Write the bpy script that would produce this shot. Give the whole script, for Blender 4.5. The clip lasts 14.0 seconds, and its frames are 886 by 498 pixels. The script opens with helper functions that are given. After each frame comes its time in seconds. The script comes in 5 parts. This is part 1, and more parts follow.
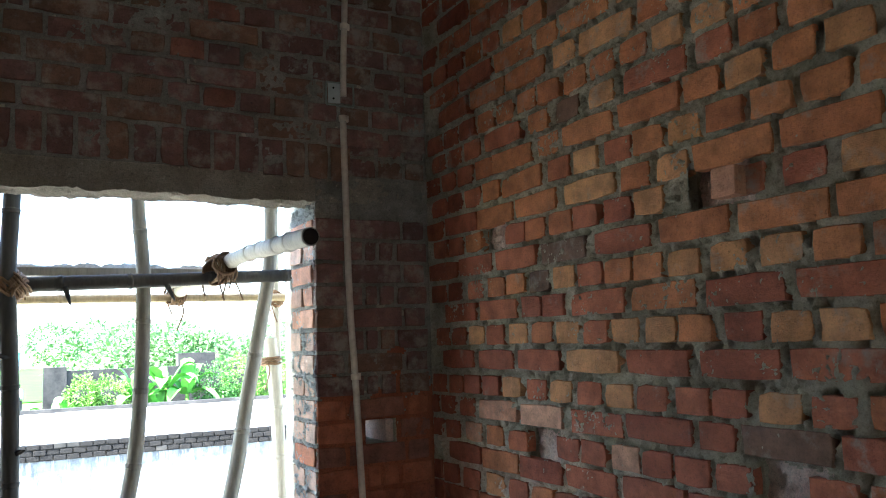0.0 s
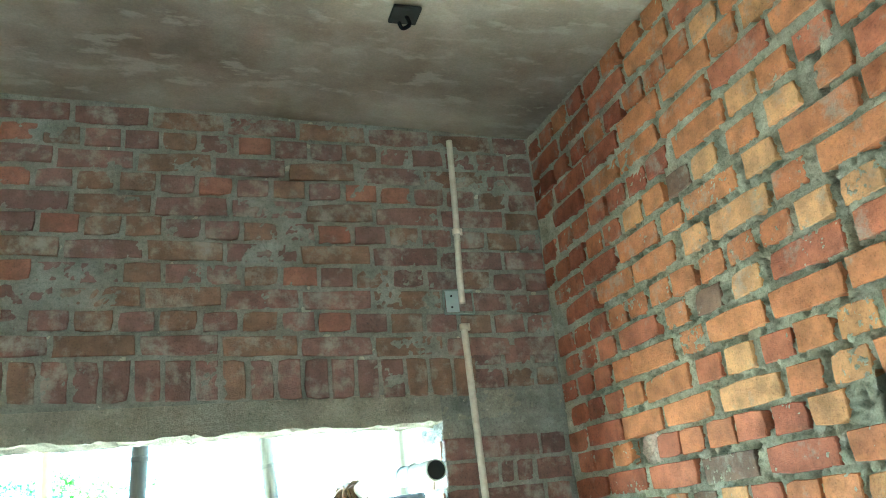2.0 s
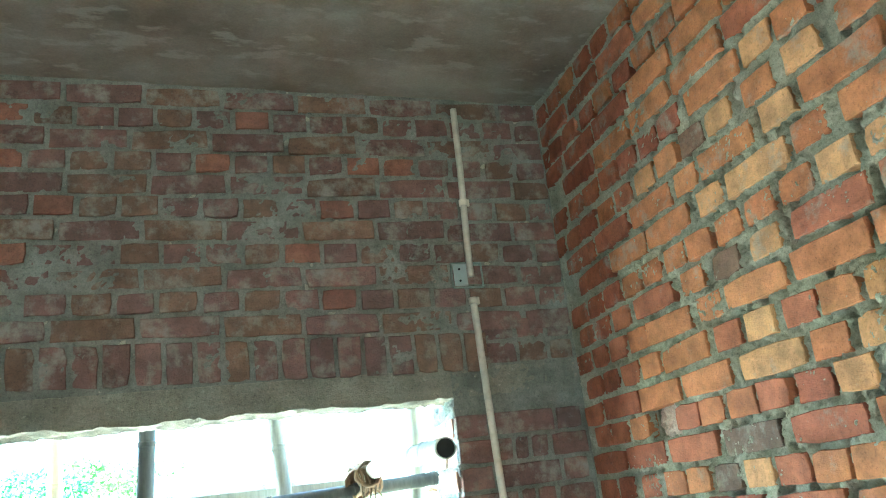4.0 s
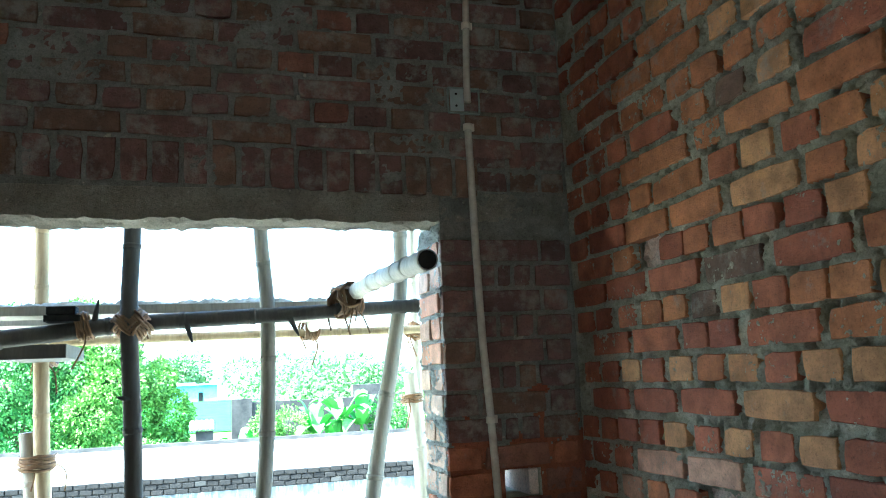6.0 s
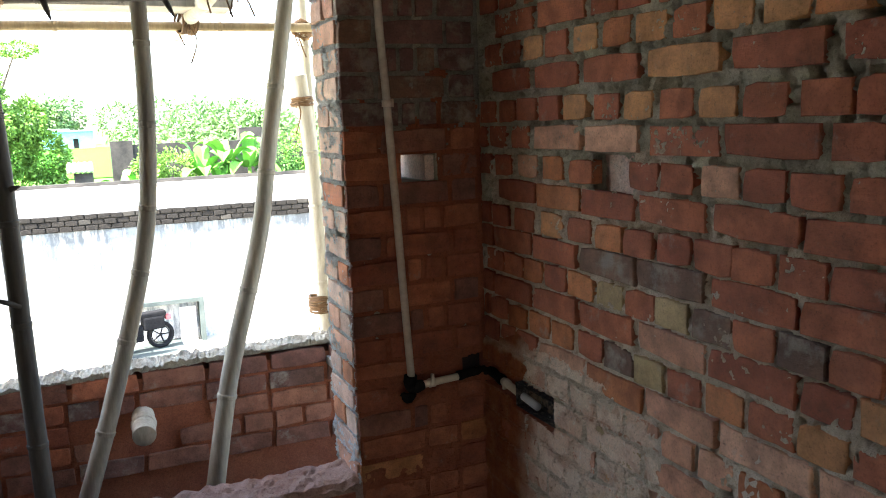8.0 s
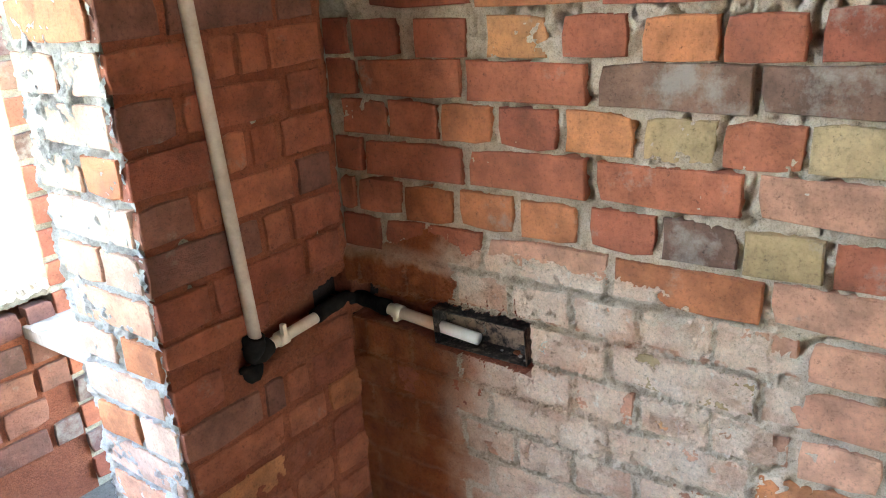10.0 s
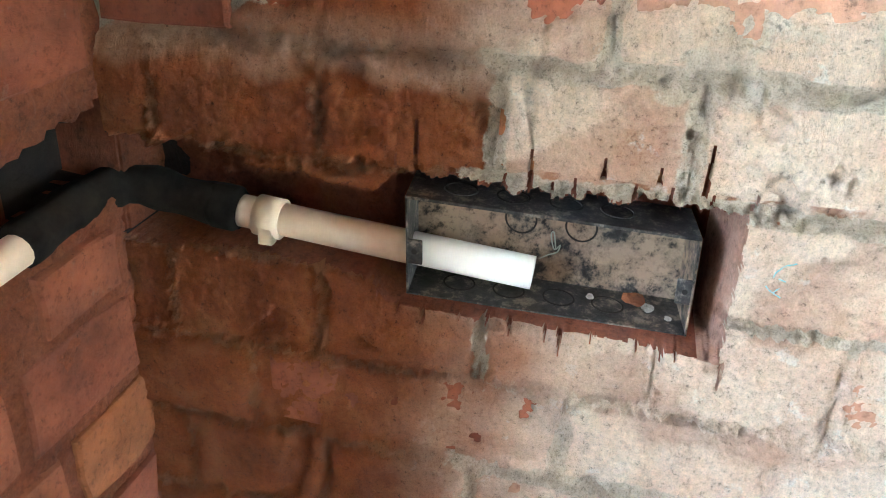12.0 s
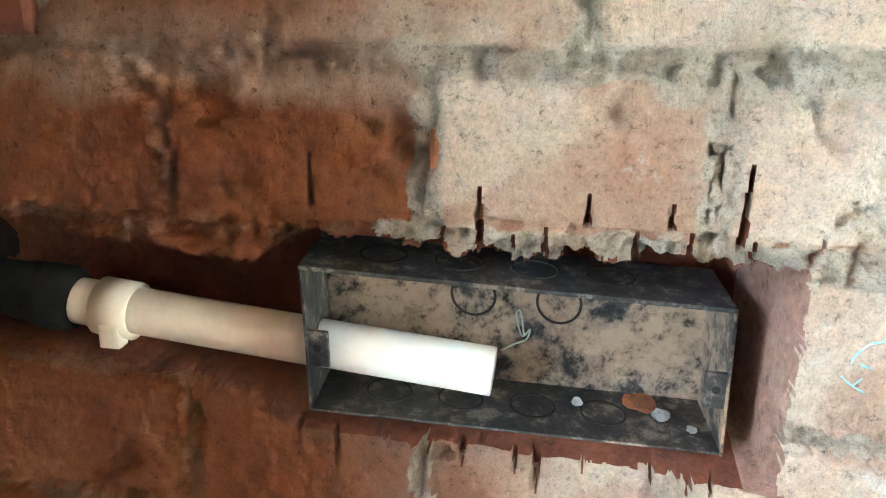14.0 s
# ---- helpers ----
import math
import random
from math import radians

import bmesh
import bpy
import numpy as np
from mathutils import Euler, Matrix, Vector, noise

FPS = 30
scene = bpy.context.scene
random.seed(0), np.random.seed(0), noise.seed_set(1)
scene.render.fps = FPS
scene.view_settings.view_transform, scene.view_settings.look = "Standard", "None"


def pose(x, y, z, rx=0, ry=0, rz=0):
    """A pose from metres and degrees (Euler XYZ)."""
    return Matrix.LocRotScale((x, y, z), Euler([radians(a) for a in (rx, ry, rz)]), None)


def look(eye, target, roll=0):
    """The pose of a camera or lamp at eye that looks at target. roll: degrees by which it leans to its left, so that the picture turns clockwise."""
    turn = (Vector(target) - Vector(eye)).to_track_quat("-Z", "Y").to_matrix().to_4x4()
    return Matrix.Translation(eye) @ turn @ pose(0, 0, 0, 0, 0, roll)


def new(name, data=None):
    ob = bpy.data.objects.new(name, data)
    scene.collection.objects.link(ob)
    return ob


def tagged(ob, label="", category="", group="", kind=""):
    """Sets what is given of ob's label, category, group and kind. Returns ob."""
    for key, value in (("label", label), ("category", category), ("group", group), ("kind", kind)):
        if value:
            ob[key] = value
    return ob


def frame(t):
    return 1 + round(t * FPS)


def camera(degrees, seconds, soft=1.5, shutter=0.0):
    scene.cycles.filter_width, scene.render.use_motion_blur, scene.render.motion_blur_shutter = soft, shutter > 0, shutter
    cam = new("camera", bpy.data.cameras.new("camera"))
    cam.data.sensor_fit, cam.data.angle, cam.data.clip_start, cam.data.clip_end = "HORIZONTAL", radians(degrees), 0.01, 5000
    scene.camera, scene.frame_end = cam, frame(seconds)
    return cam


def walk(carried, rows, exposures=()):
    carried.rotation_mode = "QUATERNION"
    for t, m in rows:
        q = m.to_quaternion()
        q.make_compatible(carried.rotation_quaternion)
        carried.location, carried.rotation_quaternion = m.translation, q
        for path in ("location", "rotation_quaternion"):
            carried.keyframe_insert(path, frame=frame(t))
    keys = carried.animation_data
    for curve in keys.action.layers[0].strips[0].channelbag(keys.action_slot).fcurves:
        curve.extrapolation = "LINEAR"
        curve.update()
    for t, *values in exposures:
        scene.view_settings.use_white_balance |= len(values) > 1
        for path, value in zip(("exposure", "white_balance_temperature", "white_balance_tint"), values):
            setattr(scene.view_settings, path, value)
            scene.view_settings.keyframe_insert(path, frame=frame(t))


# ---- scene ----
cam = camera(57.9, 14.0, soft=1.05)
EXPOSURES = [(0, 4.05, 5450, 6), (0.5, 4.7, 5250, 4), (1, 5.8, 4950, -10), (1.5, 6.35, 4850, -19), (2, 6.55, 4840, -23), (2.2, 6.55, 4840, -23), (4.5, 6.1, 4700, -20), (5, 5.3, 4650, -15), (6, 4.4, 4900, -9), (6.5, 3.6, 5500, 1),
             (7, 2.95, 5950, 4), (7.5, 2.75, 6150, 5), (7.8, 3.2, 6350, 8), (8, 3.85, 6400, 9), (8.2, 4.25, 6400, 9), (10.3, 6.15, 6300, 5), (11, 6.6, 6050, 2), (11.5, 6.95, 6000, 2), (12, 7.25, 6050, 1), (13, 7.6, 6050, -2), (14, 7.5, 6050, -2)]
PATH = [
    (0, (-1.458, -2.834, 1.766), (-0.517, -1.083, 1.984), -1.8),
    (0.5, (-1.35, -2.761, 1.812), (-0.568, -0.968, 2.226), -2.7),
    (1, (-1.26, -2.704, 1.862), (-0.586, -0.901, 2.407), -3.4),
    (1.5, (-1.285, -2.675, 1.899), (-0.656, -0.878, 2.514), -4.7),
    (2, (-1.3, -2.681, 1.948), (-0.701, -0.886, 2.596), -5.9),
    (2.2, (-1.297, -2.693, 1.983), (-0.699, -0.902, 2.644), -6.3),
    (4.5, (-1.212, -2.563, 1.925), (-0.671, -0.717, 2.471), -6.7),
    (5, (-1.201, -2.539, 1.889), (-0.662, -0.662, 2.322), -5.1),
    (5.5, (-1.197, -2.535, 1.839), (-0.651, -0.646, 2.205), -3.4),
    (6, (-1.202, -2.527, 1.787), (-0.648, -0.63, 2.091), -2.5),
    (6.5, (-1.188, -2.495, 1.734), (-0.624, -0.579, 1.84), -2.4),
    (7, (-1.173, -2.473, 1.684), (-0.596, -0.559, 1.61), -2.4),
    (7.5, (-1.168, -2.459, 1.639), (-0.59, -0.555, 1.432), -3.0),
    (8, (-1.198, -2.418, 1.58), (-0.414, -0.608, 1.255), -2.0),
    (8.2, (-1.227, -2.361, 1.566), (-0.341, -0.607, 1.195), -1.6),
    (10.3, (-1.13, -0.98, 1.337), (0.404, 0.102, 0.647), -3.4),
    (10.5, (-1.055, -0.873, 1.301), (0.506, 0.166, 0.605), -2.6),
    (11, (-0.837, -0.605, 1.267), (0.764, 0.237, 0.413), -0.7),
    (11.5, (-0.674, -0.416, 1.134), (0.999, 0.192, 0.222), 0.3),
    (12, (-0.514, -0.37, 0.943), (1.242, 0.01, 0.065), 2.7),
    (12.5, (-0.364, -0.365, 0.875), (1.442, -0.008, 0.093), 3.2),
    (13, (-0.285, -0.366, 0.84), (1.553, -0.022, 0.13), 1.6),
    (13.5, (-0.277, -0.366, 0.828), (1.582, -0.03, 0.173), -0.4),
    (14, (-0.351, -0.365, 0.862), (1.508, -0.021, 0.21), 0.9),
]
walk(cam, [(t, look(eye, target, roll)) for t, eye, target, roll in PATH], EXPOSURES)

# ---- light ----
world = bpy.data.worlds.new("sky_world")
scene.world = world
world.use_nodes = True
wn = world.node_tree
sky = wn.nodes.new("ShaderNodeTexSky")
sky.sky_type, sky.sun_disc = "NISHITA", False
sky.sun_elevation, sky.sun_rotation = radians(50), radians(254)
sky.dust_density = 3.0
wn.links.new(sky.outputs[0], wn.nodes["Background"].inputs[0])
wn.nodes["Background"].inputs[1].default_value = 0.15
sun = new("sun", bpy.data.lights.new("sun", "SUN"))
sun.data.energy, sun.data.angle, sun.data.color = 4.0, radians(0.6), (1.0, 0.95, 0.88)
sun.matrix_world = look((-32, -9, 40), (0, 0, 0))

# ---- sizes ----
JAMB = -0.475          # right edge of the window opening
# Both walls are out of view; SOUTH also weakens the added doorway light.
WEST, SOUTH = -3.9, -6.3
THICK = 0.29
LINTEL_LOW, LINTEL_TOP, SOLDIER_TOP = 2.285, 2.385, 2.53
SILL = 0.38
COURSE = 0.0823
rnd = random.Random(7)


# ---- materials ----
def material(name, rough=0.85, metal=0.0):
    m = bpy.data.materials.new(name)
    m.use_nodes = True
    b = m.node_tree.nodes["Principled BSDF"]
    b.inputs["Roughness"].default_value, b.inputs["Metallic"].default_value = rough, metal
    return m, m.node_tree, b


def node(tree, kind, **values):
    n = tree.nodes.new(kind)
    for k, v in values.items():
        n.inputs[k].default_value = v
    return n


def noise_at(tree, scale, detail=5.0, rough=0.6, stretch=(1, 1, 1)):
    g = tree.nodes.new("ShaderNodeNewGeometry")
    v = tree.nodes.new("ShaderNodeMapping")
    v.inputs["Scale"].default_value = stretch
    tree.links.new(g.outputs["Position"], v.inputs["Vector"])
    n = node(tree, "ShaderNodeTexNoise", Scale=scale, Detail=detail, Roughness=rough)
    tree.links.new(v.outputs[0], n.inputs["Vector"])
    return n.outputs["Fac"]


def ramp(tree, fac, stops):
    r = tree.nodes.new("ShaderNodeValToRGB")
    while len(r.color_ramp.elements) < len(stops):
        r.color_ramp.elements.new(0.5)
    for e, (p, c) in zip(r.color_ramp.elements, stops):
        e.position, e.color = p, (*c, 1) if len(c) == 3 else c
    tree.links.new(fac, r.inputs[0])
    return r.outputs[0]


def mix(tree, fac, a, b, mode="MIX"):
    n = tree.nodes.new("ShaderNodeMix")
    n.data_type, n.blend_type = "RGBA", mode
    for sock, v in ((n.inputs[0], fac), (n.inputs[6], a), (n.inputs[7], b)):
        if isinstance(v, (int, float)):
            sock.default_value = v
        elif isinstance(v, tuple):
            sock.default_value = (*v, 1)
        else:
            tree.links.new(v, sock)
    return n.outputs[2]


def bump(tree, bsdf, fac, strength=0.5, distance=0.004):
    b = node(tree, "ShaderNodeBump", Strength=strength, Distance=distance)
    tree.links.new(fac, b.inputs["Height"])
    tree.links.new(b.outputs[0], bsdf.inputs["Normal"])


def grey(v):
    return (v, v, v)


def brick_material(name, dark, light, smear=0.58, island=False):
    """Fired clay: tone per brick, mottling, pits and dried mortar smears."""
    m, t, b = material(name, 0.9)
    if island:
        one = t.nodes.new("ShaderNodeNewGeometry").outputs["Random Per Island"]
    else:
        one = t.nodes.new("ShaderNodeObjectInfo").outputs["Random"]
    base = mix(t, one, dark, light)
    patch = ramp(t, noise_at(t, 14, 6, 0.65), [(0.35, grey(0.62)), (0.62, grey(1.15))])
    base = mix(t, 1.0, base, patch, "MULTIPLY")
    speck = ramp(t, noise_at(t, 160, 3, 0.7), [(0.3, grey(0.55)), (0.45, grey(1.0)), (0.75, grey(1.2))])
    base = mix(t, 0.7, base, speck, "MULTIPLY")
    pock = ramp(t, noise_at(t, 70, 8, 0.82), [(0.35, grey(0.30)), (0.41, grey(1.0)), (0.66, grey(1.0)), (0.74, grey(1.25))])
    base = mix(t, 0.8, base, pock, "MULTIPLY")
    veil = ramp(t, noise_at(t, 9, 8, 0.72), [(smear, grey(0)), (smear + 0.14, grey(0.75))])
    base = mix(t, veil, base, (0.36, 0.32, 0.27))
    t.links.new(base, b.inputs["Base Color"])
    bump(t, b, noise_at(t, 75, 9, 0.8), 0.9, 0.007)
    return m


BRICK = {
    "r": ((0.29, 0.082, 0.044), (0.44, 0.145, 0.072)),
    "o": ((0.41, 0.142, 0.058), (0.53, 0.215, 0.088)),
    "y": ((0.50, 0.235, 0.098), (0.60, 0.315, 0.145)),
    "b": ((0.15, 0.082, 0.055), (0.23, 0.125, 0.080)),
    "p": ((0.50, 0.24, 0.145), (0.62, 0.35, 0.23)),
    "g": ((0.36, 0.25, 0.12), (0.46, 0.33, 0.17)),
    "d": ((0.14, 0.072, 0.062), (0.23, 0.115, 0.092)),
    # Pale reveal tone: the window light on the jamb is put into it.
    "w": ((0.50, 0.31, 0.22), (0.64, 0.45, 0.34)),
    "m": ((0.21, 0.088, 0.062), (0.32, 0.135, 0.088)),
}
brick_mats = {k: brick_material("brick_" + k, *v, smear=0.50 if k in "db" else 0.60) for k, v in BRICK.items()}
stuff_mats = {k: brick_material("brick_far_" + k, *v, smear=0.54, island=True) for k, v in BRICK.items()}


def mortar_material(name, low, high, fleck=None, middle=None, coarse=1.0):
    m, t, b = material(name, 0.95)
    stops = [(0.32, low), (0.68, high)]
    if middle:
        stops = [(0.30, low), (0.43, middle), (0.58, high)]
    base = ramp(t, noise_at(t, 7, 8, 0.7), stops)
    grain = ramp(t, noise_at(t, 220, 4, 0.8), [(0.3, grey(0.6)), (0.7, grey(1.2))])
    base = mix(t, 0.7 if not middle else 0.45, base, grain, "MULTIPLY")
    lump = ramp(t, noise_at(t, 85, 7, 0.85), [(0.36, grey(0.35)), (0.45, grey(0.95)), (0.62, grey(1.2))])
    base = mix(t, 0.75 if not middle else 0.2, base, lump, "MULTIPLY")
    if fleck:
        spot = ramp(t, noise_at(t, 38, 6, 0.7), [(0.60, grey(0)), (0.66, grey(0.8))])
        base = mix(t, spot, base, fleck)
    t.links.new(base, b.inputs["Base Color"])
    bump(t, b, noise_at(t, 120, 9, 0.8), 1.0, 0.011 if not middle else 0.009)
    return m


mat_mortar = mortar_material("grey_mortar", (0.29, 0.255, 0.19), (0.62, 0.56, 0.435))
mat_smear = mortar_material("pale_mortar_smear", (0.62, 0.36, 0.24), (0.77, 0.62, 0.48), (0.77, 0.71, 0.62), (0.72, 0.52, 0.38))


# Darker copy of grey_mortar: the north wall's shade is put into its colour.
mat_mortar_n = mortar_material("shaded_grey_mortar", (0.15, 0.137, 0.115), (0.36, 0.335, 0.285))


def show_clay(m):
    """Lets the fired clay show through the mortar smear."""
    t = m.node_tree
    b = t.nodes["Principled BSDF"]
    was = b.inputs["Base Color"].links[0].from_socket
    at = t.nodes.new("ShaderNodeAttribute")
    at.attribute_name = "clay"
    red = ramp(t, noise_at(t, 11, 8, 0.7), [(0.30, (0.17, 0.038, 0.013)), (0.52, (0.33, 0.095, 0.027)), (0.72, (0.45, 0.175, 0.070))])
    pit = ramp(t, noise_at(t, 170, 8, 0.85), [(0.37, grey(0.30)), (0.43, grey(0.92)), (0.55, grey(1.0)), (0.68, grey(1.18))])
    base = mix(t, 0.85, mix(t, at.outputs["Fac"], was, red), pit, "MULTIPLY")
    sandy = ramp(t, noise_at(t, 30, 9, 0.8), [(0.30, (0.35, 0.255, 0.18)), (0.47, (0.53, 0.425, 0.315)), (0.70, (0.68, 0.59, 0.475))])
    grit = ramp(t, noise_at(t, 330, 3, 0.8), [(0.33, grey(0.55)), (0.46, grey(1.0)), (0.7, grey(1.15))])
    sandy = mix(t, 0.9, sandy, grit, "MULTIPLY")
    hole = ramp(t, noise_at(t, 95, 6, 0.8), [(0.36, grey(0.35)), (0.41, grey(1.0))])
    sandy = mix(t, 0.8, sandy, hole, "MULTIPLY")
    joint = t.nodes.new("ShaderNodeAttribute")
    joint.attribute_name = "joint"
    edge = t.nodes.new("ShaderNodeMath")
    edge.operation = "MULTIPLY_ADD"
    t.links.new(noise_at(t, 60, 8, 0.75), edge.inputs[0])
    edge.inputs[1].default_value = 0.9
    t.links.new(joint.outputs["Fac"], edge.inputs[2])
    t.links.new(mix(t, 0.5, mix(t, ramp(t, edge.outputs[0], [(0.80, grey(0)), (0.98, grey(1))]), base, sandy), ramp(t, noise_at(t, 750, 4, 0.8), [(0.34, grey(0.45)), (0.46, grey(0.98)), (0.66, grey(1.2))]), "MULTIPLY"), b.inputs["Base Color"])


show_clay(mat_smear)
mat_dust = mortar_material("brick_dust_mortar", (0.25, 0.066, 0.030), (0.38, 0.125, 0.060))
# Cut clay, darkened so its colour carries the shadow inside the chase.
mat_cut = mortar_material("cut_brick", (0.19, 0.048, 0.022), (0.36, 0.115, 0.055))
mat_pocket = mortar_material("chiselled_plaster", (0.44, 0.19, 0.125), (0.60, 0.40, 0.31))
# Broken brick kept extra pale: the light inside the holes is in its colour.
mat_hole = mortar_material("lit_pink_broken_brick", (0.66, 0.40, 0.32), (0.84, 0.72, 0.64))
mat_sill = mortar_material("crumbled_mortar", (0.34, 0.175, 0.125), (0.52, 0.35, 0.275))
mat_lintel = mortar_material("lintel_concrete", (0.22, 0.19, 0.15), (0.42, 0.37, 0.29), (0.5, 0.44, 0.35))
# Near-black brick for the innermost corner of the chase.
mat_near_black = mortar_material("near_black_brick", (0.012, 0.010, 0.010), (0.05, 0.028, 0.022))
# Floor and bare walls kept dark to hold down bounced light.
mat_floor = mortar_material("dusty_concrete", (0.13, 0.115, 0.095), (0.22, 0.20, 0.165))
mat_dim = brick_material("bare_brickwork", (0.17, 0.07, 0.045), (0.20, 0.085, 0.055))


def ceiling_material():
    m, t, b = material("cast_concrete_ceiling", 0.92)
    base = ramp(t, noise_at(t, 2.2, 7, 0.62), [(0.32, (0.20, 0.148, 0.11)), (0.50, (0.33, 0.262, 0.205)), (0.66, (0.44, 0.365, 0.295))])
    blot = ramp(t, noise_at(t, 6.5, 7, 0.6, (1.0, 2.2, 1.0)), [(0.55, grey(0)), (0.62, grey(0.7))])
    base = mix(t, blot, base, (0.46, 0.385, 0.31))
    grain = ramp(t, noise_at(t, 120, 5, 0.75), [(0.3, grey(0.75)), (0.7, grey(1.12))])
    base = mix(t, 0.7, base, grain, "MULTIPLY")
    t.links.new(base, b.inputs["Base Color"])
    bump(t, b, noise_at(t, 30, 8, 0.7), 0.5, 0.004)
    return m


def plastic(name, low, high, rough=0.45, scale=18):
    m, t, b = material(name, rough)
    base = ramp(t, noise_at(t, scale, 7, 0.7), [(0.32, low), (0.6, high)])
    t.links.new(base, b.inputs["Base Color"])
    bump(t, b, noise_at(t, 150, 5, 0.7), 0.15, 0.002)
    return m


mat_ceiling = ceiling_material()
mat_pipe = plastic("dusty_cream_pipe", (0.42, 0.33, 0.26), (0.62, 0.54, 0.45))
mat_pipe_cream = plastic("cream_pipe", (0.62, 0.50, 0.38), (0.76, 0.66, 0.53), 0.4)
mat_pipe_white = plastic("white_pipe", (0.76, 0.78, 0.78), (0.84, 0.85, 0.84), 0.35)
mat_black = plastic("black_bend", (0.004, 0.004, 0.004), (0.018, 0.015, 0.013), 0.95, 30)
# Near-black filler: the shade inside holes and grooves is put into its colour.
mat_bore = plastic("bore_shade", (0.01, 0.009, 0.008), (0.02, 0.018, 0.016), 0.9)
mat_tin = plastic("green_grey_tin", (0.16, 0.19, 0.16), (0.30, 0.34, 0.29), 0.5, 40)


def steel_box_material(name, dusty):
    m, t, b = material(name, 0.55, 0.35)
    paint = ramp(t, noise_at(t, 60, 8, 0.75), [(0.38, (0.016, 0.016, 0.017)), (0.52, (0.055, 0.052, 0.05)), (0.62, (0.26, 0.22, 0.18))])
    if dusty:
        veil = ramp(t, noise_at(t, 30, 9, 0.72), [(0.43, grey(0)), (0.50, grey(0.5)), (0.60, grey(0.95))])
        paint = mix(t, veil, paint, mix(t, noise_at(t, 22, 6, 0.7), (0.26, 0.18, 0.12), (0.48, 0.36, 0.26)))
        soil = ramp(t, noise_at(t, 120, 6, 0.75), [(0.36, grey(0.25)), (0.46, grey(1.0))])
        paint = mix(t, 0.8, paint, soil, "MULTIPLY")
    t.links.new(paint, b.inputs["Base Color"])
    bump(t, b, noise_at(t, 130, 6, 0.7), 0.4, 0.002)
    return m


mat_box = steel_box_material("black_steel_box", False)
mat_box_back = steel_box_material("dusty_black_steel", True)


def bamboo_material(name, dark, light):
    m, t, b = material(name, 0.75)
    b.inputs["Specular IOR Level"].default_value = 0.25
    base = ramp(t, noise_at(t, 6, 6, 0.65, (1, 1, 0.25)), [(0.3, dark), (0.68, light)])
    fine = ramp(t, noise_at(t, 90, 4, 0.7, (1, 1, 0.12)), [(0.3, grey(0.7)), (0.7, grey(1.12))])
    base = mix(t, 0.8, base, fine, "MULTIPLY")
    t.links.new(base, b.inputs["Base Color"])
    bump(t, b, noise_at(t, 140, 5, 0.7, (1, 1, 0.1)), 0.35, 0.002)
    return m


mat_bamboo_grey = bamboo_material("grey_bamboo", (0.17, 0.155, 0.13), (0.38, 0.345, 0.28))
mat_bamboo_tan = bamboo_material("tan_bamboo", (0.26, 0.19, 0.105), (0.48, 0.38, 0.23))
mat_bamboo_pale = bamboo_material("pale_bamboo", (0.34, 0.31, 0.25), (0.62, 0.58, 0.48))
mat_bamboo_dark = bamboo_material("dark_bamboo", (0.032, 0.029, 0.026), (0.095, 0.085, 0.072))
mat_rope = bamboo_material("jute_rope", (0.10, 0.058, 0.028), (0.26, 0.155, 0.08))
mat_plank = bamboo_material("cement_plank", (0.20, 0.18, 0.15), (0.42, 0.39, 0.34))
mat_crust = mortar_material("cement_crust", (0.36, 0.365, 0.35), (0.66, 0.665, 0.64))


def streak_wall_material():
    m, t, b = material("stained_whitewash", 0.9)
    base = ramp(t, noise_at(t, 1.1, 6, 0.6), [(0.3, (0.62, 0.63, 0.62)), (0.6, (0.80, 0.80, 0.78))])
    run = noise_at(t, 7.0, 9, 0.78, (1.0, 1.0, 0.13))
    g = t.nodes.new("ShaderNodeNewGeometry")
    sep = t.nodes.new("ShaderNodeSeparateXYZ")
    t.links.new(g.outputs["Position"], sep.inputs[0])
    high = node(t, "ShaderNodeMapRange", **{"From Min": -2.2, "From Max": -0.35, "To Min": -0.06, "To Max": 0.15})
    t.links.new(sep.outputs["Z"], high.inputs["Value"])
    add = t.nodes.new("ShaderNodeMath")
    t.links.new(run, add.inputs[0])
    t.links.new(high.outputs[0], add.inputs[1])
    dirt = ramp(t, add.outputs[0], [(0.42, grey(0)), (0.52, grey(0.6)), (0.62, grey(0.95))])
    base = mix(t, dirt, base, (0.03, 0.040, 0.050))
    blotch = ramp(t, noise_at(t, 3.2, 9, 0.75, (1.0, 1.0, 0.6)), [(0.46, grey(0)), (0.56, grey(0.6)), (0.68, grey(0.9))])
    base = mix(t, blotch, base, (0.15, 0.175, 0.20))
    t.links.new(base, b.inputs["Base Color"])
    bump(t, b, noise_at(t, 25, 6, 0.7), 0.4, 0.01)
    return m


def plain_noise_material(name, stops, scale, rough=0.9, strength=0.4, distance=0.02):
    m, t, b = material(name, rough)
    t.links.new(ramp(t, noise_at(t, scale, 8, 0.65), stops), b.inputs["Base Color"])
    b.inputs["Specular IOR Level"].default_value = 0.08
    bump(t, b, noise_at(t, scale * 8, 6, 0.7), strength, distance)
    return m


mat_whitewash = streak_wall_material()
mat_roof = plain_noise_material("pale_roof_concrete", [(0.3, (0.52, 0.52, 0.50)), (0.7, (0.72, 0.71, 0.68))], 0.8)
mat_ground = plain_noise_material("pale_earth", [(0.3, (0.30, 0.27, 0.20)), (0.5, (0.42, 0.39, 0.31)), (0.7, (0.16, 0.22, 0.07))], 0.05)
mat_field = plain_noise_material("rice_field", [(0.3, (0.030, 0.16, 0.008)), (0.7, (0.055, 0.23, 0.012))], 0.3)
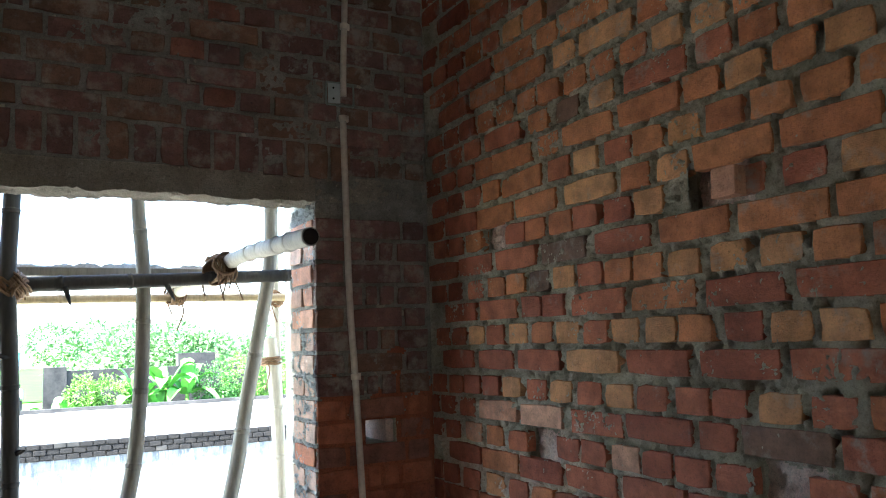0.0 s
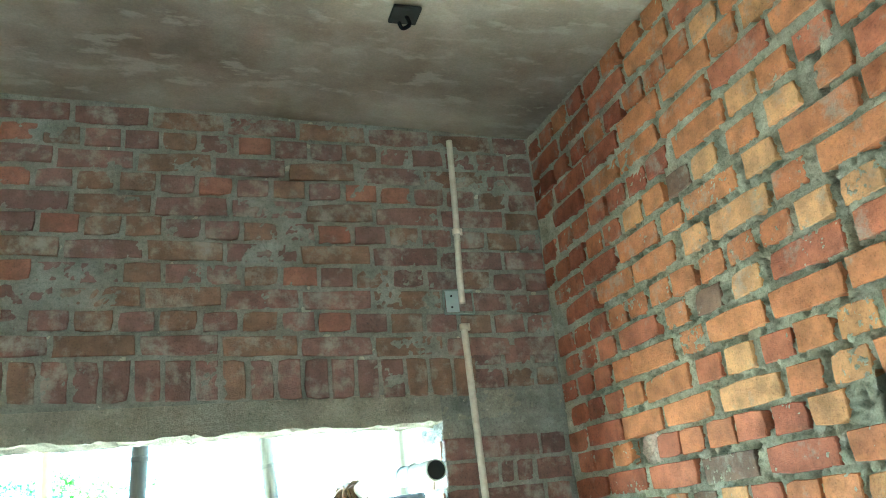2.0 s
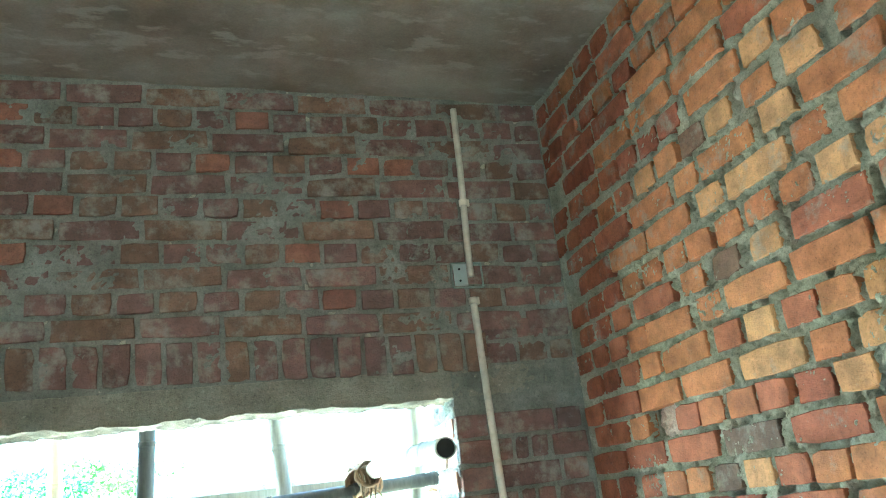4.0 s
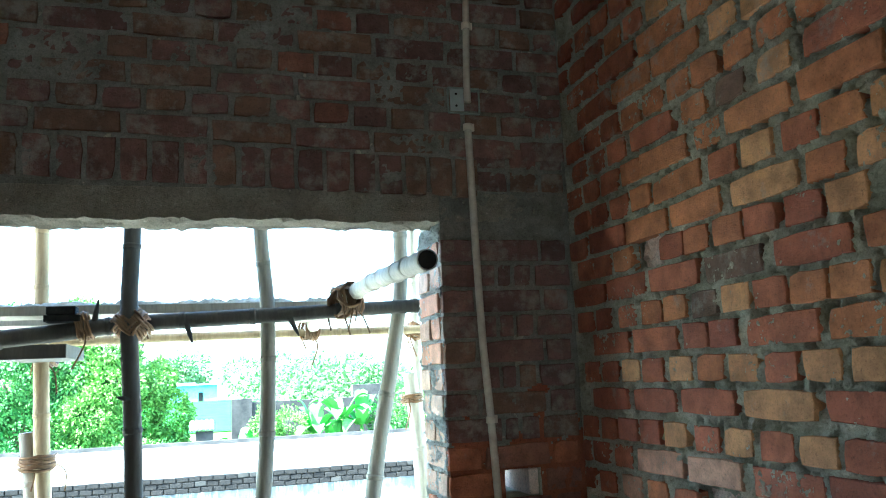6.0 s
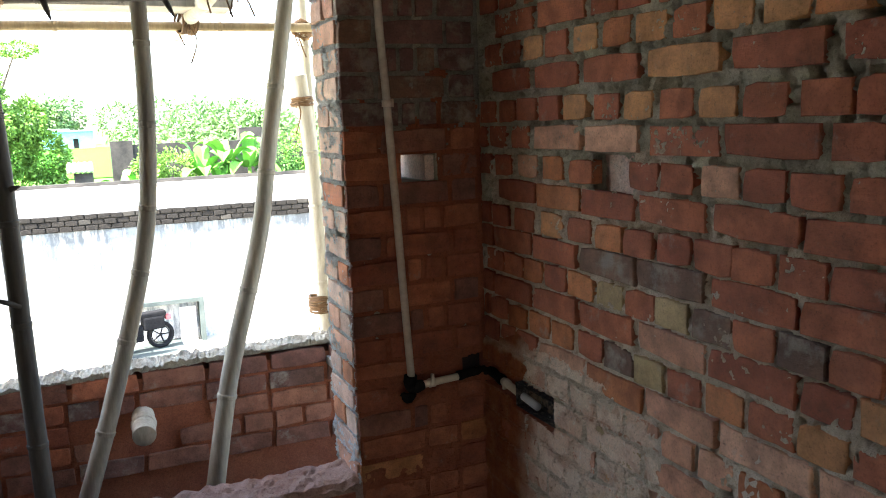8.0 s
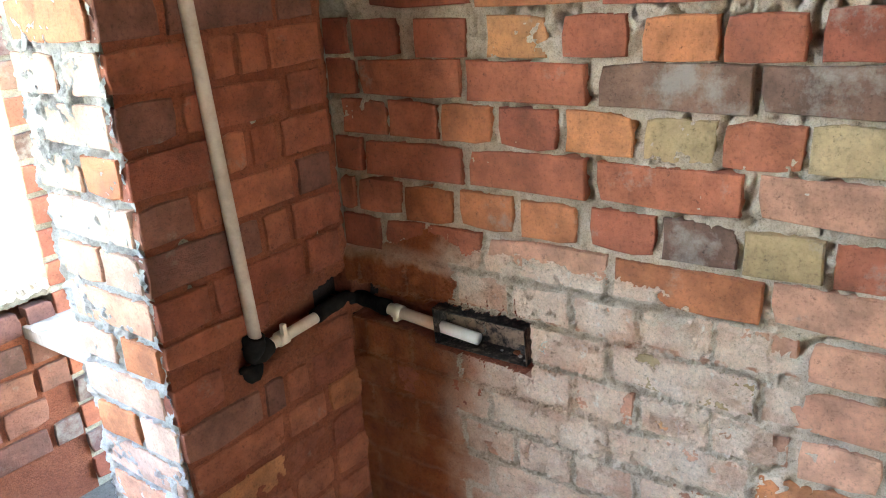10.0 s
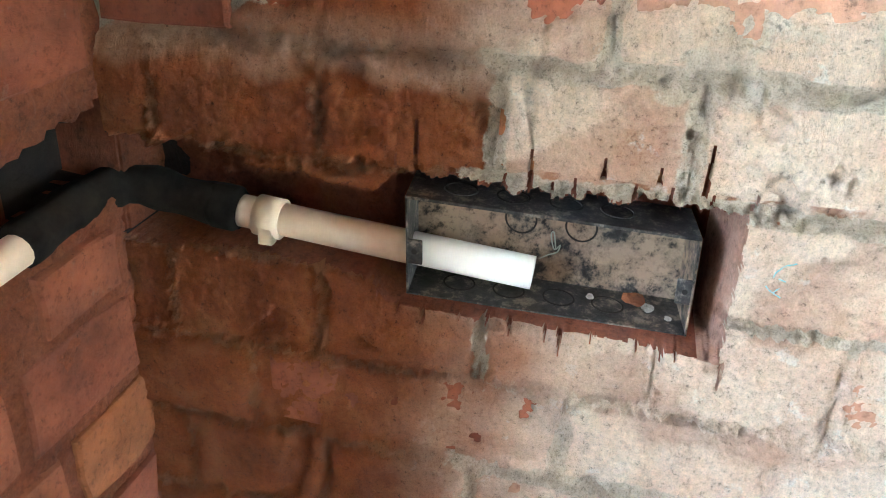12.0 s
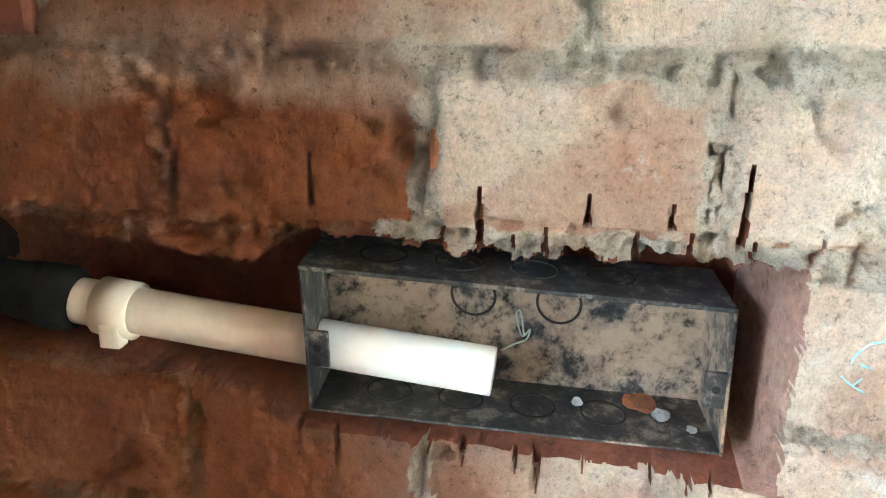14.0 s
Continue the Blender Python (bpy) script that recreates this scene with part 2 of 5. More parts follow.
mat_blue = plain_noise_material("blue_render", [(0.3, (0.18, 0.45, 0.55)), (0.7, (0.28, 0.58, 0.66))], 1.5)
mat_tinroof = plain_noise_material("grey_sheet_roof", [(0.3, (0.30, 0.33, 0.36)), (0.7, (0.45, 0.48, 0.50))], 2.0)
mat_oldwall = plain_noise_material("mouldy_wall", [(0.3, (0.018, 0.018, 0.017)), (0.7, (0.06, 0.055, 0.048))], 2.0)
mat_grass = plain_noise_material("scrub_grass", [(0.3, (0.06, 0.11, 0.025)), (0.7, (0.14, 0.21, 0.05))], 0.15)
mat_block = plain_noise_material("tarry_timber", [(0.3, (0.008, 0.008, 0.008)), (0.7, (0.03, 0.027, 0.024))], 30)
mat_bark = plain_noise_material("bark", [(0.3, (0.08, 0.06, 0.045)), (0.7, (0.18, 0.14, 0.10))], 9)
mat_dark_steel = plastic("dark_steel", (0.004, 0.004, 0.005), (0.012, 0.012, 0.013), 0.9)
for m in (mat_black, mat_dark_steel):
    m.node_tree.nodes["Principled BSDF"].inputs["Specular IOR Level"].default_value = 0.12
mat_grey_paint = plastic("grey_paint", (0.30, 0.32, 0.32), (0.45, 0.47, 0.46), 0.6, 4)
mat_red = plastic("red_paint", (0.35, 0.05, 0.06), (0.5, 0.09, 0.1), 0.6, 4)


def leaf_material(name, low, high):
    m, t, b = material(name, 0.55)
    one = t.nodes.new("ShaderNodeNewGeometry").outputs["Random Per Island"]
    t.links.new(mix(t, one, low, high), b.inputs["Base Color"])
    b.inputs["Specular IOR Level"].default_value = 0.18
    return m


leaf_deep = leaf_material("deep_leaves", (0.030, 0.090, 0.018), (0.10, 0.23, 0.045))
leaf_mid = leaf_material("bright_leaves", (0.07, 0.16, 0.02), (0.16, 0.29, 0.05))
# Paler leaves for the far trees: distance haze is put into the colour.
leaf_pale = leaf_material("pale_far_leaves", (0.08, 0.15, 0.055), (0.16, 0.25, 0.10))
leaf_banana = leaf_material("banana_leaves", (0.05, 0.18, 0.02), (0.11, 0.29, 0.04))


# ---- building blocks ----
def mesh_from(name, verts, faces, mats, index=None, smooth=False):
    me = bpy.data.meshes.new(name)
    me.from_pydata(verts, [], faces)
    for m in mats if isinstance(mats, (list, tuple)) else [mats]:
        me.materials.append(m)
    if index is not None:
        me.polygons.foreach_set("material_index", index)
    if smooth:
        me.polygons.foreach_set("use_smooth", [True] * len(me.polygons))
    me.update()
    return me


def under(ob, parent):
    ob.parent = parent
    return ob


def thing(name, label, category, at=(0, 0, 0), group="", kind=""):
    ob = new(name)
    ob.location = at
    ob.empty_display_size = 0.05
    return tagged(ob, label, category, group, kind)


def part(name, bm, mat, parent=None, label="", smooth=False):
    me = bpy.data.meshes.new(name)
    bm.to_mesh(me)
    bm.free()
    for m in mat if isinstance(mat, (list, tuple)) else [mat]:
        me.materials.append(m)
    if smooth:
        me.polygons.foreach_set("use_smooth", [True] * len(me.polygons))
    ob = new(name, me)
    if parent is not None:
        ob.parent = parent
        base = parent.location if parent.parent is None else parent.location + parent.parent.location
        ob.location = -Vector(base)
    return tagged(ob, label)


def add_box(bm, lo, hi, bevel=0.0, turn=None):
    c = [(a + b) / 2 for a, b in zip(lo, hi)]
    s = [abs(b - a) for a, b in zip(lo, hi)]
    m = Matrix.Translation(c) @ (turn or Matrix()) @ Matrix.Diagonal((*s, 1))
    out = bmesh.ops.create_cube(bm, size=1, matrix=m)
    if bevel:
        edges = list({e for v in out["verts"] for e in v.link_edges})
        bmesh.ops.bevel(bm, geom=edges, offset=bevel, segments=2, affect="EDGES", profile=0.6)
    return out["verts"]


def boxes(name, spans, mat, parent=None, label="", bevel=0.0):
    bm = bmesh.new()
    for lo, hi in spans:
        add_box(bm, lo, hi, bevel)
    return part(name, bm, mat, parent, label)


def tube(path, radii, sides=14, cap=True, wobble=0.0, seed=0):
    """Rings along a path; returns verts and faces."""
    r = random.Random(seed)
    pts = [Vector(p) for p in path]
    verts, faces = [], []
    for i, p in enumerate(pts):
        ahead = (pts[min(i + 1, len(pts) - 1)] - pts[max(i - 1, 0)]).normalized()
        side = ahead.orthogonal().normalized() if i == 0 else (side - ahead * side.dot(ahead)).normalized()
        up = ahead.cross(side)
        for k in range(sides):
            a = 2 * math.pi * k / sides
            q = radii[i] * (1 + wobble * (r.random() - 0.5))
            verts.append(p + q * (math.cos(a) * side + math.sin(a) * up))
    for i in range(len(pts) - 1):
        for k in range(sides):
            a, b = i * sides + k, i * sides + (k + 1) % sides
            faces.append((a, b, b + sides, a + sides))
    if cap:
        faces.append(tuple(reversed(range(sides))))
        faces.append(tuple(range((len(pts) - 1) * sides, len(pts) * sides)))
    return verts, faces


def tube_part(name, path, radii, mat, parent=None, label="", sides=14, cap=True, wobble=0.0, seed=0):
    v, f = tube(path, radii, sides, cap, wobble, seed)
    ob = new(name, mesh_from(name, v, f, mat, smooth=True))
    if parent is not None:
        ob.parent = parent
        base = parent.location if parent.parent is None else parent.location + parent.parent.location
        ob.location = -Vector(base)
    return tagged(ob, label)


def glide(points, n):
    """A smooth line of n points through a few given ones."""
    pts = [Vector(p) for p in points]
    out = []
    for i in range(n):
        s = i / (n - 1) * (len(pts) - 1)
        k = min(int(s), len(pts) - 2)
        u = s - k
        p0, p1, p2, p3 = pts[max(k - 1, 0)], pts[k], pts[k + 1], pts[min(k + 2, len(pts) - 1)]
        out.append(0.5 * ((2 * p1) + (p2 - p0) * u + (2 * p0 - 5 * p1 + 4 * p2 - p3) * u * u + (3 * p1 - p0 - 3 * p2 + p3) * u ** 3))
    return out


# ---- brick pieces ----
def brick_mesh(name, w, h, seed, depth=0.035):
    """A worn brick end or side: outline with chipped corners, rounded arris, slightly uneven face. Outward is -y."""
    r = random.Random(seed)
    verts, faces = [], []
    base = [(-0.5, -0.5), (-0.17, -0.5), (0.17, -0.5), (0.5, -0.5), (0.5, 0.0), (0.5, 0.5), (0.17, 0.5), (-0.17, 0.5), (-0.5, 0.5), (-0.5, 0.0)]
    n = len(base)
    ring = []
    for u, v in base:
        corner = abs(u) == 0.5 and abs(v) == 0.5
        nip = r.uniform(0.0, 0.0028) + (r.uniform(0.002, 0.006) if corner and r.random() < 0.45 else 0)
        ring.append((u * (w - 2 * nip) + r.uniform(-0.0012, 0.0012), v * (h - 2 * nip) + r.uniform(-0.0014, 0.0014)))
    for y, inset in ((depth, 0.0), (0.0026, 0.0), (0.0, 0.0022)):
        for (x, z) in ring:
            k = max(abs(x) - inset, 0.001) / max(abs(x), 0.001), max(abs(z) - inset, 0.001) / max(abs(z), 0.001)
            verts.append((x * k[0], y + (r.uniform(-0.0015, 0.0015) if inset else 0), z * k[1]))
    for lay in range(2):
        for i in range(n):
            a, b = lay * n + i, lay * n + (i + 1) % n
            faces.append((a, b, b + n, a + n))
    verts.append((0, r.uniform(-0.0015, 0.001), 0))
    for i in range(n):
        faces.append((2 * n + i, 2 * n + (i + 1) % n, 3 * n))
    return verts, faces


HEAD_W, STRETCH_W, BRICK_H = 0.114, 0.240, 0.071
SHAPES = {"h": [brick_mesh("header", HEAD_W, BRICK_H, s) for s in range(9)],
          "s": [brick_mesh("stretcher", STRETCH_W, BRICK_H, 40 + s) for s in range(9)]}
mesh_bank = {}


def bank(kind, i, colour):
    key = (kind, i, colour)
    if key not in mesh_bank:
        v, f = SHAPES[kind][i]
        mesh_bank[key] = mesh_from("brick", v, f, brick_mats[colour])
    return mesh_bank[key]


TURN = {"E": Matrix.Rotation(radians(-90), 4, "Z"), "N": Matrix(), "J": Matrix.Rotation(radians(-90), 4, "Z")}


def lay(wall, heap, facing, along, level, width, colour, proud=0.006, height=BRICK_H, single=True, kind=None, upright=False):
    """One brick on a wall face; along is the middle of the piece. Singles become parts, the others go to the heap."""
    kind = kind or ("s" if width > 0.17 else "h")
    i = rnd.randrange(9)
    w0 = STRETCH_W if kind == "s" else HEAD_W
    loose = 0.010
    out = proud + rnd.uniform(-0.0028, 0.0028) * (1 if level < 1.4 else 1.4)
    place = {"E": (-out, along, level), "N": (along, -out, level), "J": (JAMB - out, along, level)}[facing]
    m = Matrix.Translation(place) @ TURN[facing] @ Matrix.Rotation(rnd.gauss(0, loose), 4, "Y") @ Matrix.Rotation(rnd.gauss(0, 1.6 * loose), 4, "X") @ Matrix.Rotation(rnd.gauss(0, loose), 4, "Z")
    if upright:
        m = m @ Matrix.Rotation(radians(90), 4, "Y")
        scale = (height / w0, 1, width / BRICK_H)
    else:
        scale = (width / w0, 1, height / BRICK_H)
    m = m @ Matrix.Diagonal((*scale, 1))
    if single:
        ob = new("brick", bank(kind, i, colour))
        ob.parent = wall
        ob.matrix_basis = m
    else:
        heap.append((m, kind, i, colour))


def settle_heap(heap, wall, label):
    """The bricks that are not told apart singly, in one mesh."""
    if not heap:
        return
    keys = sorted(BRICK)
    verts, faces, index = [], [], []
    for m, kind, i, colour in heap:
        v, f = SHAPES[kind][i]
        o = len(verts)
        verts.extend(m @ Vector(p) for p in v)
        faces.extend(tuple(o + q for q in g) for g in f)
        index.extend([keys.index(colour)] * len(f))
    ob = new("brickwork", mesh_from("brickwork", verts, faces, [stuff_mats[k] for k in keys], index))
    ob.parent = wall
    tagged(ob, label, kind="stuff")


def fbm(x, y, z, octaves=4):
    return noise.fractal(Vector((x, y, z)), 0.9, 2.1, octaves)


def sheet(name, u0, u1, v0, v1, step, place, height, mats, pick=None, skip=None, parent=None, label=""):
    """A fine relief over a wall: height(u, v) stands out of it."""
    nu, nv = max(2, round((u1 - u0) / step)), max(2, round((v1 - v0) / step))
    us, vs = np.linspace(u0, u1, nu + 1), np.linspace(v0, v1, nv + 1)
    verts = [place(u, v, height(u, v)) for v in vs for u in us]
    faces, index = [], []
    for j in range(nv):
        for i in range(nu):
            u, v = (us[i] + us[i + 1]) / 2, (vs[j] + vs[j + 1]) / 2
            if skip and skip(u, v):
                continue
            a = j * (nu + 1) + i
            faces.append((a, a + 1, a + nu + 2, a + nu + 1))
            index.append(pick(u, v) if pick else 0)
    ob = new(name, mesh_from(name, verts, faces, mats, index, smooth=True))
    if parent is not None:
        ob.parent = parent
    return tagged(ob, label)


def inside(u, v, rects):
    return any(a <= u <= b and c <= v <= d for a, b, c, d in rects)


# ---- room shell ----
ceil_at = lambda x, y: 3.395 - 0.040 * x + 0.045 * y


def build_ceiling():
    n = 60
    verts, faces = [], []
    for top in (0, 1):
        for j in range(n + 1):
            for i in range(n + 1):
                x, y = WEST - 0.2 + (0.25 - WEST + 0.2) * i / n, SOUTH - 0.2 + (THICK + 0.5 - SOUTH + 0.2) * j / n
                z = ceil_at(x, y) + 0.006 * fbm(x * 2, y * 2, 3)
                verts.append((x, y, z + 0.15 * top))
    k = (n + 1) ** 2
    for j in range(n):
        for i in range(n):
            a = j * (n + 1) + i
            faces.append((a + n + 1, a + n + 2, a + 1, a))
            faces.append((k + a, k + a + 1, k + a + n + 2, k + a + n + 1))
    ob = new("ceiling", mesh_from("ceiling", verts, faces, mat_ceiling, smooth=True))
    tagged(ob, "rough cast concrete ceiling slab with pale blotches", "ceiling", kind="structure")


build_ceiling()
tagged(boxes("floor", [((WEST, SOUTH, -0.15), (0.2, THICK, 0.0))], mat_floor), "dusty concrete floor of the unfinished room", "floor", kind="structure")
tagged(boxes("wall_west", [((WEST - 0.25, SOUTH, 0), (WEST, THICK, 3.6))], mat_dim), "bare wall of the unfinished room", "wall", kind="structure")
# Doorway is added, out of view, to let some fill light in.
tagged(boxes("wall_south", [((WEST, SOUTH - 0.25, 0), (-2.9, SOUTH, 3.6)), ((-2.9, SOUTH - 0.25, 2.1), (-2.05, SOUTH, 3.6)), ((-2.05, SOUTH - 0.25, 0), (0.25, SOUTH, 3.6))], mat_dim), "unseen brick back wall, its doorway opening added for fill light", "wall", kind="structure")

# ---- east wall: English bond, putlog holes, chase for the switch box ----
# holes: along (towards the room's back, positive), level, depth
HOLES = [(0.430, 0.568, 2.062, 2.145, 0.10), (1.415, 1.585, 2.060, 2.150, 0.10), (0.660, 0.812, 1.380, 1.468, 0.10), (1.555, 1.72, 1.345, 1.468, 0.10)]
CHASE = (-0.01, 0.462, 0.612, 0.742)
east = boxes("wall_east", [], mat_mortar)
tagged(east, "red and yellow brick wall with thick grey mortar joints", "wall", kind="structure")


def east_core():
    us = sorted({-0.25, 0.0, 6.3, *[h[0] - 0.01 for h in HOLES], *[h[1] + 0.01 for h in HOLES], 0.50, 2.09})
    vs = sorted({0.0, 3.6, *[h[2] - 0.01 for h in HOLES], *[h[3] + 0.01 for h in HOLES], 0.56, 0.78})
    bm = bmesh.new()
    for a, b in zip(us, us[1:]):
        for c, d in zip(vs, vs[1:]):
            u, v = (a + b) / 2, (c + d) / 2
            deep = 0.034 if u < 2.09 else 0.004
            for h in HOLES:
                if inside(u, v, [(h[0] - 0.01, h[1] + 0.01, h[2] - 0.01, h[3] + 0.01)]):
                    deep = h[4]
            if 0 < u < 0.50 and 0.56 < v < 0.78:
                deep = 0.10
            if u < 0:
                deep = 0.0
            add_box(bm, (deep, -b, c), (0.25, -a, d))
    bm.to_mesh(east.data)
    bm.free()


east_core()
TEETH = [(0.223, 0.0016, 0.738, 0.020), (0.238, 0.0018, 0.757, 0.027), (0.300, 0.0020, 0.740, 0.010), (0.318, 0.0022, 0.741, 0.032), (0.333, 0.0014, 0.741, 0.009), (0.348, 0.0020, 0.741, 0.014),
         (0.366, 0.0018, 0.757, 0.016), (0.388, 0.0020, 0.741, 0.015), (0.402, 0.0018, 0.757, 0.013), (0.411, 0.0019, 0.741, 0.017), (0.431, 0.0020, 0.752, 0.038), (0.437, 0.0016, 0.744, 0.012), (0.463, 0.0014, 0.744, 0.018)]
slits = [(0.215 + 0.0205 * i + rnd.uniform(-0.009, 0.009), rnd.uniform(0.0011, 0.0028), rnd.uniform(0.007, 0.016) + (0.016 if i % 5 == 2 else 0)) for i in range(13)]


def smooth(a, b, x):
    q = min(1.0, max(0.0, (x - a) / (b - a)))
    return q * q * (3 - 2 * q)


def chase_depth(u, v):
    """How far the chiselled chase goes into the wall at this place."""
    if not (0.55 < v < 0.82 and u < 0.52):
        return 0.0
    rag = 0.006 * fbm(u * 40, v * 8, 1.7) + 0.0015 * fbm(u * 150, 0, 5)
    axis = 0.692 - 0.093 * u
    left = smooth(0.222, 0.205, u)
    top = (CHASE[3] + rag) * (1 - left) + (axis + 0.057 + rag) * left
    low = (0.6425 - 0.03 * max(0, u - 0.225) - 0.25 * abs(rag)) * (1 - left) + (axis - 0.0135 - 0.014 * smooth(0.11, 0.03, u) - 0.3 * rag) * left
    end = CHASE[1] + 0.004 * fbm(v * 60, u * 5, 8)
    if low < v < top and u < end:
        return (0.085 - 0.030 * smooth(0.225, 0.205, u)) * (1 - 0.93 * smooth(0.442, 0.466, u))
    for c, w, foot, l in TEETH:
        if foot <= v < foot + l and abs(u - c) < w * (1 - 0.75 * (v - foot) / l):
            return 0.009
    if u > 0.215 and top <= v < 0.7575 + 0.0016 * fbm(u * 60, 2, 9) - 0.05 * max(0.0, u - 0.43):
        return 0.0034
    for c, w, l in slits:
        if abs(u - c) < w * (1 - (low - v) / l) and low - l < v <= low:
            return 0.007
    return 0.0


def pits(u, v):
    """Voids and crumbled spots in mortar."""
    return 0.030 * max(0.0, noise.noise(Vector((u * 33, v * 33, 11.5))) - 0.42) + 0.020 * max(0.0, noise.noise(Vector((u * 85, v * 85, 3.5))) - 0.40)


def brick_cell(u, v):
    """Course, piece and distance from the joints of the bond hidden under the smear."""
    k = math.floor((v - 0.909) / COURSE)
    head = k % 2 == 0
    step, start = (0.1265, 0.040) if head else (0.256, 0.105)
    i = math.floor((u - start) / step)
    du = (u - start) - i * step
    dv = (v - 0.909) - k * COURSE
    du += 0.003 * fbm(v * 30, k, 1)
    dv += 0.003 * fbm(u * 25, k, 4)
    return k, i, min(du, step - du), min(dv, COURSE - dv)


def covered(u, v):
    """1 where mortar hides the bricks, 0 where they stand free."""
    edge = 0.865 + 0.03 * fbm(u * 6, v * 3, 3) - 0.05 * smooth(0.25, 0.05, u) + 0.03 * smooth(0.5, 1.2, u)
    return smooth(edge + 0.03, edge - 0.03, v) * smooth(1.0, 0.66, u + 0.12 * fbm(u * 5, v * 5, 51))


def smear_base(u, v):
    c = covered(u, v)
    k, i, du, dv = brick_cell(u, v)
    relief = 0.0010 if c > 0 else 0.0
    return -0.0035 + c * (0.0115 + relief) + (1 - 0.55 * c) * 0.0065 * fbm(u * 7, v * 9, 0.3) + (0.0035 - 0.002 * c) * fbm(u * 38, v * 38, 2.2)


def cracks(u, v):
    """Fine broken cracks along the hidden joints."""
    k, i, du, dv = brick_cell(u, v)
    if dv < 0.0013 and noise.noise(Vector((u * 8, k * 3.1, 1))) > -0.05:
        return 0.006
    if du < 0.0013 and noise.noise(Vector((i * 3.3, v * 14, 7))) > -0.05:
        return 0.006
    return 0.0


def clay(u, v):
    """How much of the brick's own colour shows through: most on the bricks near the corner, worn patches further on."""
    k, i, du, dv = brick_cell(u, v)
    chance = noise.cell(Vector((k * 1.7 + 0.5, i * 2.3 + 0.5, 0.5)))
    near = min(du, dv) + 0.005 * fbm(u * 40, v * 40, 3)
    body = smooth(0.001, 0.005, near)
    step, start = (0.1265, 0.040) if k % 2 == 0 else (0.256, 0.105)
    middle = start + (i + 0.5) * step
    left = smooth(0.29, 0.24, middle + 0.35 * (u - middle) + 0.03 * fbm(u * 9, v * 9, 6))
    if v < 0.665:
        left = smooth(0.42, 0.20, u + 0.07 * fbm(u * 9, v * 9, 6))
    patch = smooth(0.05, 0.42, fbm(u * 9, v * 13, 9) + (0.30 if chance > 0.45 else -0.12))
    band = 0.75 if 0.742 < v < 0.7575 else 0.0
    dusty = smooth(0.80, 0.82, v + 0.012 * fbm(u * 20, v * 20, 13)) * smooth(0.86, 0.83, v)
    return min(1.0, max(left * (0.90 + 0.10 * body) * (1 - 0.45 * dusty), band * smooth(-0.1, 0.3, fbm(u * 40, v * 40, 77)), (0.72 - 0.36 * smooth(0.22, 0.34, u)) * patch * body))


def joint(u, v):
    """Sandy mortar: crumbly joints in the smeared part, all of it where the bricks stand free."""
    k, i, du, dv = brick_cell(u, v)
    wide = 0.012 + 0.010 * noise.noise(Vector((u * 7, v * 7, 14)))
    seam = smooth(wide, wide * 0.35, min(du, dv) + 0.003 * fbm(u * 45, v * 45, 2))
    seam *= smooth(-0.25, 0.15, noise.noise(Vector((u * 6, v * 6, 4))) + 0.25 * smooth(0.1, 0.3, u))
    bare = 1 - smooth(0.15, 0.5, covered(u, v) - 0.3 * fbm(u * 12, v * 12, 6))
    daub = 0.55 * smooth(0.15, 0.5, fbm(u * 8, v * 14, 21)) * smooth(0.76, 0.80, v)
    return max(bare, 0.8 * seam * smooth(0.22, 0.31, u + 0.04 * fbm(u * 12, v * 12, 18)), daub * smooth(0.2, 0.3, u))


def fine_height(u, v):
    d = chase_depth(u, v)
    if d > 0.03:
        return -d + 0.004 * fbm(u * 60, v * 60, 9)
    k, i, du, dv = brick_cell(u, v)
    c = covered(u, v)
    near = min(du, dv) + 0.003 * fbm(u * 55, v * 55, 41)
    face = smooth(0.0055, 0.0072, near) * c
    lean = 0.005 * (noise.cell(Vector((k * 1.7 + 0.5, i * 2.3 + 0.5, 7.5))) - 0.5)
    hollow = 0.016 * smooth(0.011, 0.003, math.hypot(0.8 * (u - 0.287), 0.55 * (v - 0.787)) + 0.004 * fbm(u * 70, v * 70, 23))
    crumb = 0.0075 * (1 - face) * (0.35 + 0.65 * c) * (fbm(u * 170, v * 170, 6) + 0.7 * fbm(u * 60, v * 60, 16))
    chips = -0.006 * smooth(0.40, 0.47, fbm(u * 24, v * 24, 31)) * c
    return smear_base(u, v) + face * (0.0034 + lean) + crumb + chips + 0.0013 * fbm(u * 150, v * 150, 4) - 0.12 * pits(u, v) - hollow - (0.8 * cracks(u, v) if c > 0.6 else 0) - d


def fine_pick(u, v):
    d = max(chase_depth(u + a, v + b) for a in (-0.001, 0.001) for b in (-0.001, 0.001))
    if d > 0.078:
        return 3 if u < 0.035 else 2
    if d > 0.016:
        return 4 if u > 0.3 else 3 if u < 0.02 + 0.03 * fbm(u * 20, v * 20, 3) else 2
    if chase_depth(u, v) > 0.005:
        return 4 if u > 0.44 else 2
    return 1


def add_clay(ob, read):
    at = ob.data.attributes.new("clay", "FLOAT", "POINT")
    at.data.foreach_set("value", [clay(*read(p.co)) for p in ob.data.vertices])
    at = ob.data.attributes.new("joint", "FLOAT", "POINT")
    at.data.foreach_set("value", [joint(*read(p.co)) for p in ob.data.vertices])


SUB = (0.0, 0.52, 0.565, 0.80)
FINE = (0.0, 0.90, 0.40, 0.98)
PATCH = [mat_mortar, mat_smear, mat_cut, mat_near_black, mat_pocket]
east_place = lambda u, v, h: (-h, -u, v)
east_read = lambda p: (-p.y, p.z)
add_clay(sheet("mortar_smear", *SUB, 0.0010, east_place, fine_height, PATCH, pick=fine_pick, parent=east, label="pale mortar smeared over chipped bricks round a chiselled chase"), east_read)
